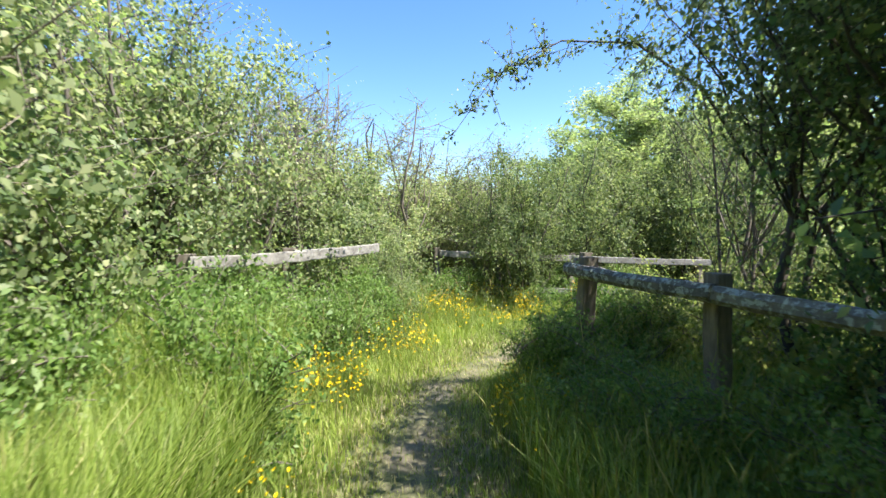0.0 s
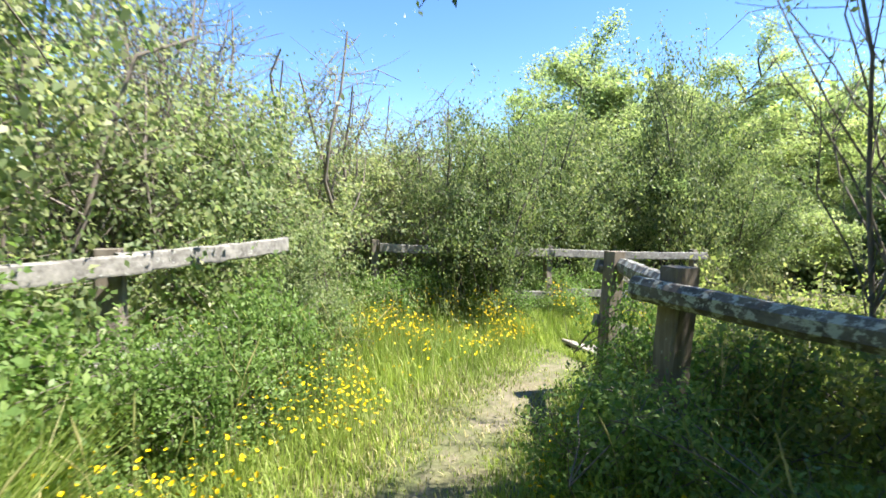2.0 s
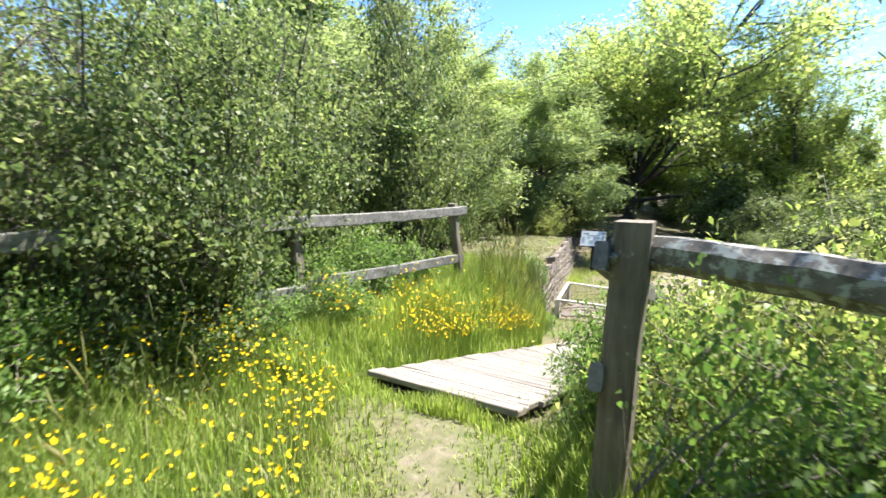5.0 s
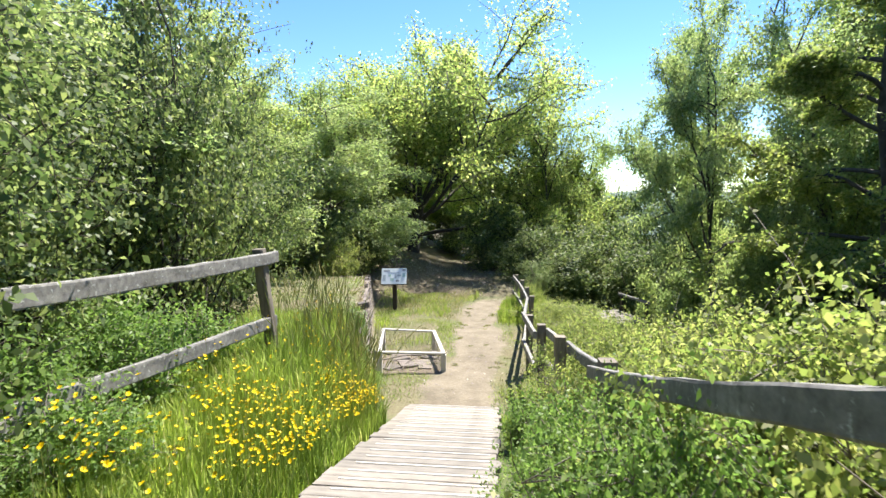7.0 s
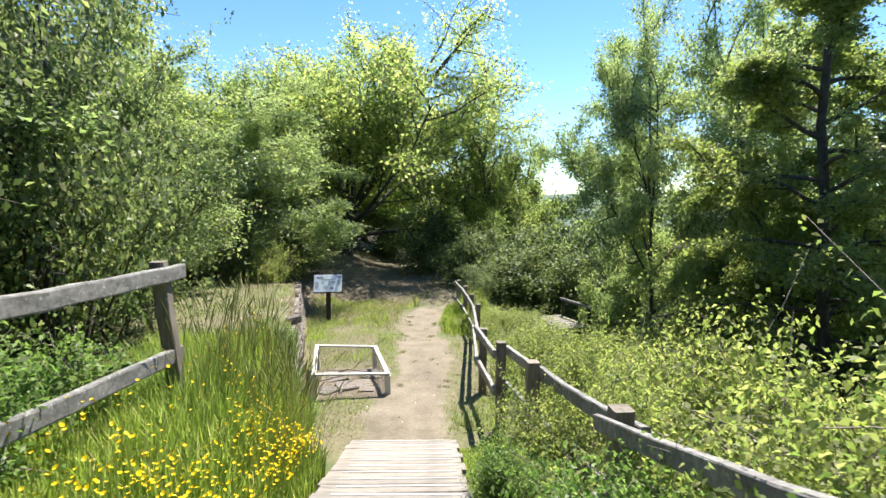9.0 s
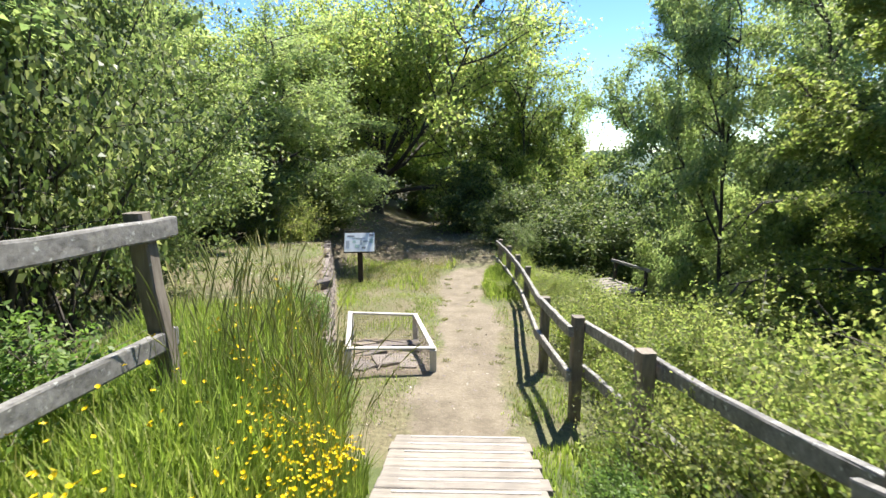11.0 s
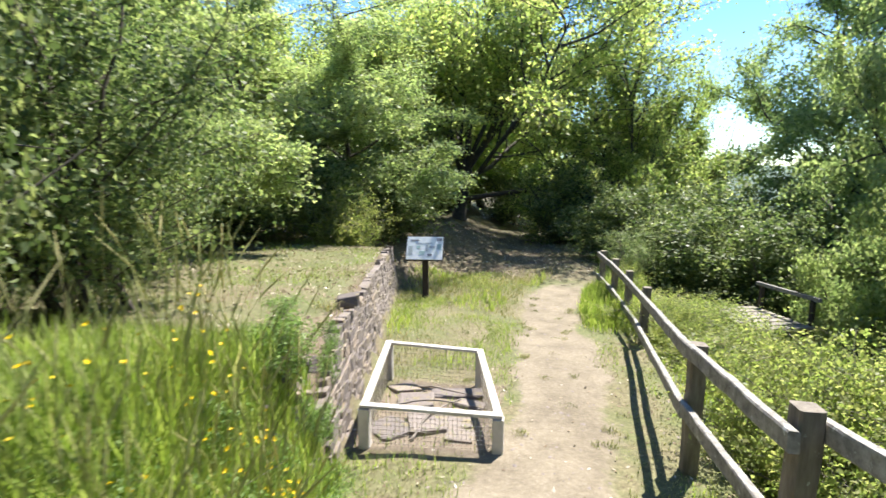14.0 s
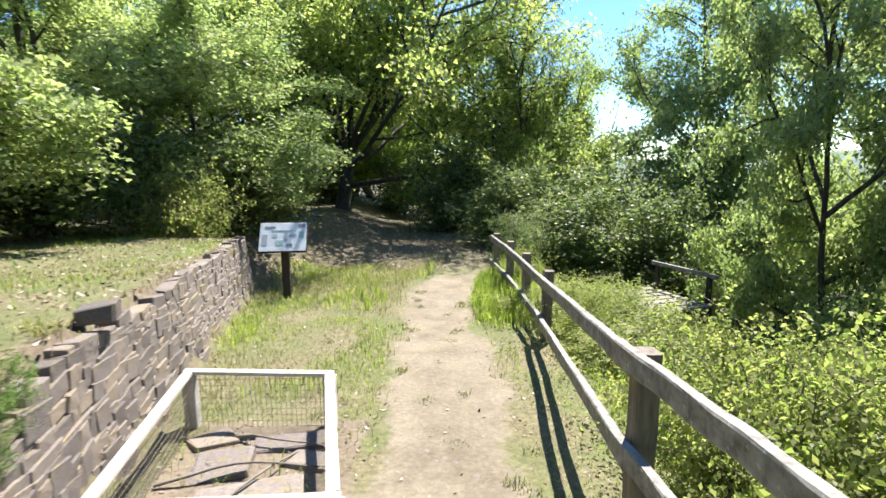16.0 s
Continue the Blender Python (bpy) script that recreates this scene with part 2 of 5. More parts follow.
brown = ramp(nt, fine, [(0.3, (0.065, 0.045, 0.034)), (0.55, (0.135, 0.096, 0.072)), (0.8, (0.24, 0.185, 0.145))])
earth = mixed(nt, edge, mixed(nt, edge2, turf, straw), sand)
nt.links.new(mixed(nt, litter.outputs["Fac"], earth, brown), bsdf.inputs["Base Color"])
bsdf.inputs["Roughness"].default_value = 0.95
bumped(nt, bsdf, fine, 0.6, 0.016)

# ---- the lie of the land ----
TRACK_A = [(9.5, -2.6), (6.9, -2.2), (5.1, -1.9), (3.6, -1.65), (2.2, -1.1), (1.2, -0.1), (0.45, 0.9), (0.05, 1.75)]
TRACK_B = [(0.25, 6.2), (0.2, 7.3), (0.5, 8.5), (0.57, 10.4), (0.50, 11.9), (0.55, 13.2), (0.75, 14.4), (1.15, 15.6), (1.9, 17.2), (3.0, 19.5)]


def smooth(a, b, x):
    f = np.clip((np.asarray(x, float) - a) / (b - a), 0, 1)
    return f * f * (3 - 2 * f)


def track_distance(x, y, track):
    x, y = np.asarray(x, float), np.asarray(y, float)
    best = np.full(np.broadcast(x, y).shape, 1e9)
    for (ax, ay), (bx, by) in zip(track, track[1:]):
        dx, dy = bx - ax, by - ay
        f = np.clip(((x - ax) * dx + (y - ay) * dy) / (dx * dx + dy * dy), 0, 1)
        best = np.minimum(best, np.hypot(x - ax - f * dx, y - ay - f * dy))
    return best


def wall_x(y):
    return -0.74 - 0.203 * (np.asarray(y, float) - 5.2)


def slope_run(y):
    return np.interp(y, [5.2, 6.6, 7.4, 8.6], [0.55, 0.38, 0.16, 0.12])


def ripple(x, y):
    return 0.03 * np.sin(1.7 * x + 0.6 * y) * np.sin(1.3 * y - 0.5 * x + 1) + 0.012 * np.sin(5.1 * x + 2.2) * np.sin(4.7 * y) + 0.007 * np.sin(13.0 * x + 3 * np.sin(2.1 * y)) * np.sin(11.0 * y + 2 * np.sin(3.3 * x))


def ground_z(x, y):
    """Height of the ground: a flat meadow, a ramp down, a lower path, a terrace behind the wall, a slope falling away."""
    x, y = np.asarray(x, float), np.asarray(y, float)
    low = 0.2 + np.interp(y, [1.3, 6.2, 7.5, 10.0, 13.7, 17, 26, 60], [0, -1.24, -1.3, -1.4, -1.53, -1.5, -1.6, -2.5])
    high = 0.2 + np.interp(y, [1.3, 3, 5.2, 8.8, 14.2, 18, 30], [0, -0.1, -0.36, -0.42, -0.66, -0.85, -1.0])
    wx = wall_x(y)
    bank = smooth(-0.55, -1.5, x)
    step = np.clip((wx + 0.02 - x) / slope_run(y), 0, 1)
    f = np.where(y < 5.2, bank, np.where(y < 6.2, bank * (6.2 - y) + step * (y - 5.2), step))
    f = np.where(y > 14.2, smooth(np.interp(y, [14.2, 18], [0, 1]) * (-0.3 - wx - 0.3) + wx + 0.3, np.interp(y, [14.2, 18], [0, 1]) * (-3.4 - wx + 2.5) + wx - 2.5, x), f)
    z = low * (1 - f) + high * f
    fall = smooth(1.2, 9.0, x) * smooth(0.2, 4.0, y) * 2.6 + smooth(9, 60, x) * smooth(-2, 10, y) * 7
    far = smooth(60, 400, np.hypot(x, y)) * 14
    return z - fall - far + ripple(x, y)


def gz(x, y):
    return float(ground_z(x, y))


def build_ground():
    fine_x, fine_y = np.arange(-7, 10.01, 0.13), np.arange(-6, 19.01, 0.13)
    grow = np.cumsum(np.geomspace(0.3, 500, 34))
    xs = np.concatenate([(-7 - grow)[::-1], fine_x, 10 + grow])
    ys = np.concatenate([(-6 - grow)[::-1], fine_y, 19 + grow])
    gx, gy = np.meshgrid(xs, ys)
    co = np.stack([gx, gy, ground_z(gx, gy)], -1).reshape(-1, 3)
    nx, ny = len(xs), len(ys)
    i = np.arange(nx - 1)[None, :] + nx * np.arange(ny - 1)[:, None]
    quads = np.stack([i, i + 1, i + nx + 1, i + nx], -1).reshape(-1, 4)
    me = array_mesh("ground", co, quads, None, SOIL, True)
    x, y = co[:, 0], co[:, 1]
    da, db = track_distance(x, y, TRACK_A), track_distance(x, y, TRACK_B)
    dirt_value = np.maximum(0.54 * smooth(0.55, 0.05, da), smooth(0.82 + 0.14 * np.sin(1.9 * y + 0.7) + 0.08 * np.sin(4.7 * y), 0.16, db) * smooth(16.5, 14.2, y))
    lower = smooth(5.0, 6.5, y) * smooth(2.5, 1.3, x) * smooth(-9, -7, x) * smooth(30, 20, y)
    dry_value = np.maximum(lower * 0.85, smooth(1.6, 0.5, da) * 0.7)
    litter_value = smooth(14.6, 16.8, y - 0.5 * x) * smooth(2.2, 0.2, x) * 0.6
    wx, run = wall_x(y), slope_run(y)
    face = smooth(wx + 0.16, wx + 0.02, x) * smooth(wx - run - 0.16, wx - run, x) * (y > 5.3) * (y < 14.3)
    litter_value = np.maximum(litter_value, 0.85 * face)
    dig = smooth(-1.35, -1.1, x) * smooth(0.05, -0.15, x) * smooth(7.7, 7.95, y) * smooth(9.5, 9.3, y)
    litter_value = np.maximum(litter_value, 0.45 * dig)
    dirt_value = np.maximum(dirt_value, 0.9 * dig)
    for name, value in (("dirt", dirt_value), ("dry", dry_value), ("litter", litter_value)):
        me.attributes.new(name, "FLOAT", "POINT").data.foreach_set("value", value.astype(np.float32))
    return tagged(new("ground", me), "sandy footpath and turf over sloping open ground", "ground", kind="structure")


build_ground()


LITTER, nt, bsdf, _ = material("dry leaf litter")
geo = nt.nodes.new("ShaderNodeNewGeometry")
nt.links.new(ramp(nt, geo.outputs["Random Per Island"], [(0.0, (0.10, 0.065, 0.04)), (0.4, (0.19, 0.13, 0.08)), (0.75, (0.30, 0.24, 0.16)), (1.0, (0.52, 0.48, 0.40))]), bsdf.inputs["Base Color"])
bsdf.inputs["Roughness"].default_value = 0.8


# ---- fences ----
def fence(label, posts, rails, post_size, rail_size, group="timber fences", lean=None, thick=None, rail_wood=None, rounded=0.09):
    """posts: (x, y, top, height); rails: (p, q, sag, taper). Each post and rail is a part."""
    x, y, top, height = posts[0]
    root = thing("fence", (x, y, top - height), label, "fence", group)
    base = Vector((x, y, top - height))
    for k, (px, py, ptop, ph) in enumerate(posts):
        foot = Vector((px, py, ptop - ph)) - base
        tip = Vector((px, py, ptop)) - base
        dx, dy = (lean or {}).get(k, (0.0, 0.0))
        size = (thick or {}).get(k, post_size)
        bm = beam_bm(foot - Vector((dx, dy, 0)), tip, size, size, seed=k + 3, steps=6, wobble=0.005, taper=1.0, rounded=0.1)
        part("post", bm, POST_WOOD, root)
    for k, (p, q, sag, taper) in enumerate(rails):
        part("rail", beam_bm(Vector(p) - base, Vector(q) - base, rail_size[0], rail_size[1], seed=k + 40, steps=12, wobble=0.0035, taper=taper, sag=sag, rounded=rounded), rail_wood or RAIL_WOOD, root)
    return root


# fence beside the ramp and the lower path
PX = [(1.33, 0.87, 1.46, 1.35), (1.40, 3.38, 0.59, 1.15), (1.38, 5.15, 0.27, 1.15), (1.38, 6.68, 0.01, 1.12), (1.36, 8.03, -0.17, 1.05), (1.74, 11.3, -0.48, 1.02), (1.76, 12.6, -0.50, 1.02), (1.74, 13.8, -0.51, 1.02), (1.66, 14.8, -0.51, 1.02)]
RAIL_TOP = [1.40, 0.54, 0.20, -0.055, -0.135, -0.53, -0.55, -0.55, -0.54]
rails = []
for k, (a, b) in enumerate(zip(PX, PX[1:])):
    off = 0.09 if k in (1, 2) else -0.095
    for drop in (0.055, 0.50):
        p = (a[0] + off, a[1] - 0.10, RAIL_TOP[k] - drop)
        q = (b[0] + off, b[1] + 0.08, RAIL_TOP[k + 1] - drop)
        rails.append((p, q, 0.03 if k < 2 else 0.0, 0.8 if k == 0 else 1.0))
fence("grey weathered post and rail fence along the sandy path", PX, rails, 0.108, (0.05, 0.100), thick={0: 0.125}, lean={0: (0.07, 0.03), 2: (0.02, 0), 5: (0.02, 0)})

bolt = bmesh.new()
bmesh.ops.create_cone(bolt, cap_ends=True, segments=14, radius1=0.021, radius2=0.017, depth=0.012, matrix=pose(1.27, 0.79, 1.335, 90, 0, -25))
bmesh.ops.create_cone(bolt, cap_ends=True, segments=6, radius1=0.011, radius2=0.010, depth=0.014, matrix=pose(1.266, 0.782, 1.335, 90, 0, -25))
corner_fence = bpy.data.objects["fence"]
bolt_ob = part("bolt", bolt, METAL, corner_fence, "round steel bolt head")
bolt_ob.matrix_local = corner_fence.matrix_world.inverted()

# lichen-covered fence beside the meadow
PM = [(2.64, 0.20, 1.49, 1.25), (3.94, 0.48, 1.45, 1.25), (5.45, 0.62, 1.44, 1.25), (6.85, 0.66, 1.44, 1.25), (8.3, 0.6, 1.44, 1.25)]
rails = [((1.26, 0.97, 1.35), (2.62, 0.27, 1.34), 0.0, 1.15)]
for a, b in zip(PM, PM[1:]):
    rails.append(((a[0] - 0.17, a[1] - 0.13, a[2] - 0.12), (b[0] + 0.12, b[1] - 0.13, b[2] - 0.12), 0.02, 1.0))
fence("lichen-crusted log rail fence in the shade of hedgerow trees", PM, rails, 0.14, (0.10, 0.12), rail_wood=LOG_WOOD, rounded=0.27, lean={0: (0.06, 0.02), 1: (-0.04, 0)})

# fence on the bank above the ramp
PL = [(-1.62, 4.85, 1.20, 1.25), (-1.84, 2.25, 1.29, 1.2), (-1.95, 0.6, 1.36, 1.2), (-1.98, -0.35, 1.40, 1.2)]
rails = []
for a, b in zip(PL, PL[1:]):
    for drop, ahead in ((0.10, 0.20), (0.74, 0.10)):
        rails.append(((a[0] + 0.09, a[1] + ahead, a[2] - drop), (b[0] + 0.09, b[1] + 0.05, b[2] - drop + (0.06 if drop > 0.5 else 0)), 0.015, 1.0))
fence("bleached rail fence half swallowed by bushes", PL, rails, 0.105, (0.05, 0.115), lean={0: (-0.10, -0.03)})

# fence across the back of the meadow
PB = [(0.12, -1.8, 1.56, 1.3), (1.05, -2.65, 1.52, 1.3), (1.9, -3.5, 1.5, 1.3)]
rails = []
for a, b in zip(PB, PB[1:]):
    for drop in (0.08, 0.68):
        rails.append(((a[0] - 0.05 + 0.1, a[1] + 0.12 + 0.1, a[2] - drop), (b[0] + 0.1, b[1] + 0.06, b[2] - drop), 0.01, 1.0))
fence("silver-grey rail fence behind tall meadow grass", PB[1:], rails, 0.15, (0.05, 0.12))


# ---- boardwalk ----
def boardwalk():
    (x0, y0, z0), (x1, y1, z1) = (0.02, 1.64, 0.235), (0.24, 6.31, -0.955)
    root = thing("boardwalk", (x0, y0, z0 - 0.12), "bleached plank boardwalk ramp with pale non-slip strips", "boardwalk")
    a, b = Vector((x0, y0, z0)), Vector((x1, y1, z1))
    along = (b - a).normalized()
    side = Vector((along.y, -along.x, 0)).normalized()
    up = side.cross(along).normalized()
    turn = Matrix((side, along, up)).transposed().to_4x4()
    length, pitch = (b - a).length, 0.195
    count = int(length / pitch)
    plank = []
    for v in range(4):
        rng = random.Random(v)
        bm = box_bm(1.16 + rng.uniform(-0.03, 0.02), 0.183, 0.042, 0.006)
        for vert in bm.verts:
            vert.co.z += rng.uniform(-0.002, 0.002)
            vert.co.y += rng.uniform(-0.003, 0.003)
        plank.append(bm)
    strip = box_bm(0.96, 0.022, 0.007, 0.002)
    meshes = []
    for bm in plank:
        me = bpy.data.meshes.new("plank")
        bm.to_mesh(me)
        bm.free()
        me.materials.append(PLANK_WOOD)
        meshes.append(me)
    sme = bpy.data.meshes.new("strip")
    strip.to_mesh(sme)
    strip.free()
    sme.materials.append(WHITE_WOOD)
    rng = random.Random(5)
    base = Vector((x0, y0, z0 - 0.12))
    for k in range(count):
        at = a + along * (pitch * (k + 0.5)) - up * 0.021 - base
        ob = new("plank", meshes[k % 4])
        ob.parent = root
        ob.matrix_local = Matrix.Translation(at + side * rng.uniform(-0.015, 0.015)) @ turn @ pose(0, 0, 0, rng.uniform(-0.5, 0.5), rng.uniform(-0.3, 0.3), rng.uniform(-0.5, 0.5))
        st = new("grip_strip", sme)
        st.parent = ob
        st.matrix_local = Matrix.Translation((0.04, 0.035, 0.0235))
    for s in (-0.5, 0.0, 0.5):
        bm = beam_bm(a + side * s - up * 0.10 - base + along * 0.01, b + side * s - up * 0.10 - base - along * 0.01, 0.06, 0.11, seed=9, rounded=0.05, wobble=0.002)
        part("bearer", bm, DARK_WOOD, root)


boardwalk()


# ---- wire-sided frame over the dig ----
def dig_frame():
    c = [Vector((-1.07, 7.90, -0.775)), Vector((-0.03, 7.96, -0.80)), Vector((-0.31, 9.33, -0.80)), Vector((-1.29, 9.34, -0.77))]
    base = Vector((-0.68, 8.6, gz(-0.68, 8.6)))
    root = thing("dig_frame", base, "white timber frame with wire mesh sides over bare stones", "frame")
    foot = [Vector((p.x, p.y, gz(p.x, p.y) - 0.05)) for p in c]
    for p, f in zip(c, foot):
        part("corner_post", beam_bm(f - base, p - base - Vector((0, 0, 0.02)), 0.085, 0.085, seed=2, steps=2, wobble=0.001, rounded=0.08), WHITE_WOOD, root)
    for k in range(4):
        p, q = c[k] - base, c[(k + 1) % 4] - base
        d = (q - p).normalized() * 0.032
        ends = (p - d, q + d) if k % 2 == 0 else (p + d * 1.05, q - d * 1.05)
        part("top_board", beam_bm(*ends, 0.062, 0.03, seed=k, steps=3, wobble=0.001, rounded=0.12), WHITE_WOOD, root, "white painted top board")
        bm = bmesh.new()
        pf, qf = foot[k] - base, foot[(k + 1) % 4] - base
        n = max(12, int((q - p).length / 0.034))
        wire = 0.0013
        for i in range(1, n):
            u, v = p.lerp(q, i / n), pf.lerp(qf, i / n)
            bmesh.ops.create_cube(bm, size=1, matrix=Matrix.Translation((u + v) / 2) @ Matrix.Diagonal((wire * 2, wire * 2, (u - v).length, 1)))
        flat = (q - p)
        ang = math.atan2(flat.y, flat.x)
        for i in range(1, 10):
            u, v = pf.lerp(p, i / 10), qf.lerp(q, i / 10)
            bmesh.ops.create_cube(bm, size=1, matrix=Matrix.Translation((u + v) / 2) @ Matrix.Rotation(ang, 4, "Z") @ Matrix.Diagonal(((u - v).length, wire * 2, wire * 2, 1)))
        part("wire_mesh", bm, METAL, root)


dig_frame()


# ---- information sign ----
def sign():
    base = Vector((-1.79, 13.6, gz(-1.79, 13.6)))
    root = thing("information_sign", base, "small pale information panel on a dark wooden post", "sign", turn=4)
    part("post", box_bm(0.115, 0.10, 0.92, 0.006, (0, 0, 0.44)), DARK_WOOD, root)
    slope = pose(0, -0.075, 0.98, 58)
    bm = box_bm(0.72, 0.50, 0.035, 0.004)
    bm.transform(slope)
    part("backing_board", bm, DARK_WOOD, root)
    face, nt, bsdf, _ = material("printed sign face")
    nt.links.new(ramp(nt, noise_out(nt, 9.0, 3.0), [(0.3, (0.62, 0.68, 0.70)), (0.7, (0.78, 0.80, 0.80))]), bsdf.inputs["Base Color"])
    bsdf.inputs["Roughness"].default_value = 0.3
    bm = box_bm(0.69, 0.47, 0.006, 0.001)
    bm.transform(slope @ Matrix.Translation((0, 0, 0.0215)))
    panel = part("panel", bm, face, root)
    tints = {"grey": (0.42, 0.47, 0.50), "green": (0.42, 0.58, 0.54), "ink": (0.26, 0.27, 0.30)}
    mats = {}
    for name, colour in tints.items():
        m, nt, bsdf, _ = material("print " + name)
        nt.links.new(ramp(nt, noise_out(nt, 40.0), [(0.3, tuple(0.7 * v for v in colour)), (0.7, colour)]), bsdf.inputs["Base Color"])
        mats[name] = m
    blocks = [("ink", -0.20, 0.155, 0.16, 0.035), ("grey", -0.27, -0.05, 0.08, 0.18), ("green", -0.12, 0.02, 0.07, 0.06), ("green", -0.05, -0.10, 0.10, 0.08), ("grey", 0.04, 0.0, 0.05, 0.13), ("grey", 0.14, 0.02, 0.11, 0.05), ("ink", 0.10, -0.14, 0.09, 0.05), ("green", 0.27, 0.03, 0.08, 0.11), ("ink", 0.27, 0.18, 0.10, 0.06), ("grey", -0.02, 0.10, 0.30, 0.02)]
    for name, x, y, w, h in blocks:
        bm = box_bm(w, h, 0.002, 0)
        bm.transform(slope @ Matrix.Translation((x, y, 0.0265)))
        part("printed_block", bm, mats[name], panel)


sign()


# ---- plants ----
def tube_arrays(paths, sides=4):
    """Tapered tubes along paths of (points, radii)."""
    verts, quads, n = [], [], 0
    for pts, radii in paths:
        pts = np.asarray(pts, float)
        tang = np.gradient(pts, axis=0)
        tang /= np.linalg.norm(tang, axis=1)[:, None] + 1e-9
        ref = np.array([0.3, 0.5, 0.81]) if abs(tang[0, 2]) < 0.8 else np.array([1.0, 0.1, 0.0])
        u = np.cross(tang, ref)
        u /= np.linalg.norm(u, axis=1)[:, None] + 1e-9
        v = np.cross(tang, u)
        ang = np.arange(sides) * 2 * np.pi / sides
        ring = pts[:, None, :] + np.asarray(radii)[:, None, None] * (np.cos(ang)[None, :, None] * u[:, None, :] + np.sin(ang)[None, :, None] * v[:, None, :])
        verts.append(ring.reshape(-1, 3))
        m = len(pts)
        i = n + np.arange(m - 1)[:, None] * sides + np.arange(sides)[None, :]
        j = n + np.arange(m - 1)[:, None] * sides + (np.arange(sides)[None, :] + 1) % sides
        quads.append(np.stack([i, j, j + sides, i + sides], -1).reshape(-1, 4))
        n += m * sides
    return np.concatenate(verts), np.concatenate(quads)


def leaf_arrays(at, size, rng, droop=0.2, slim=0.5, up=0.35, plain=False):
    """Folded diamond leaves at the given points, each turned its own way, faces mostly to the sky."""
    n = len(at)
    nrm = rng.normal(size=(n, 3))
    out = at - at.mean(0)
    out /= np.linalg.norm(out, axis=1)[:, None] + 1e-9
    nrm = nrm * 0.75 + out * 0.55
    nrm[:, 2] += up
    nrm /= np.linalg.norm(nrm, axis=1)[:, None]
    d = rng.normal(size=(n, 3))
    d[:, 2] -= droop
    d -= (d * nrm).sum(1)[:, None] * nrm
    d /= np.linalg.norm(d, axis=1)[:, None] + 1e-9
    w = np.cross(nrm, d)
    s = (size * rng.uniform(0.6, 1.35, n))[:, None]
    a = at
    l = at + d * s * 0.45 + w * s * slim * 0.5 + nrm * s * 0.10
    t = at + d * s - nrm * s * 0.08
    r = at + d * s * 0.45 - w * s * slim * 0.5 + nrm * s * 0.10
    if plain:
        k = at + d * s * 0.2
        verts = np.stack([k + w * s * slim * 0.55, k + d * s * 0.85, k - w * s * slim * 0.55], 1).reshape(-1, 3)
        i = np.arange(n)[:, None] * 3
        return verts, None, np.concatenate([i, i + 1, i + 2], 1)
    verts = np.stack([a, l, t, r], 1).reshape(-1, 3)
    i = np.arange(n)[:, None] * 4
    return verts, np.concatenate([i, i + 1, i + 2, i + 3], 1), None


def curve(a, b, rng, bend=0.15, n=5, lift=0.0):
    f = np.linspace(0, 1, n)[:, None]
    length = np.linalg.norm(b - a)
    kink = rng.normal(size=3) * bend * length
    kink[2] += lift * length
    wob = rng.normal(size=(n, 3)) * 0.02 * length
    wob[0] = 0
    return a + (b - a) * f + kink * (4 * f * (1 - f)) * 0.5 + wob


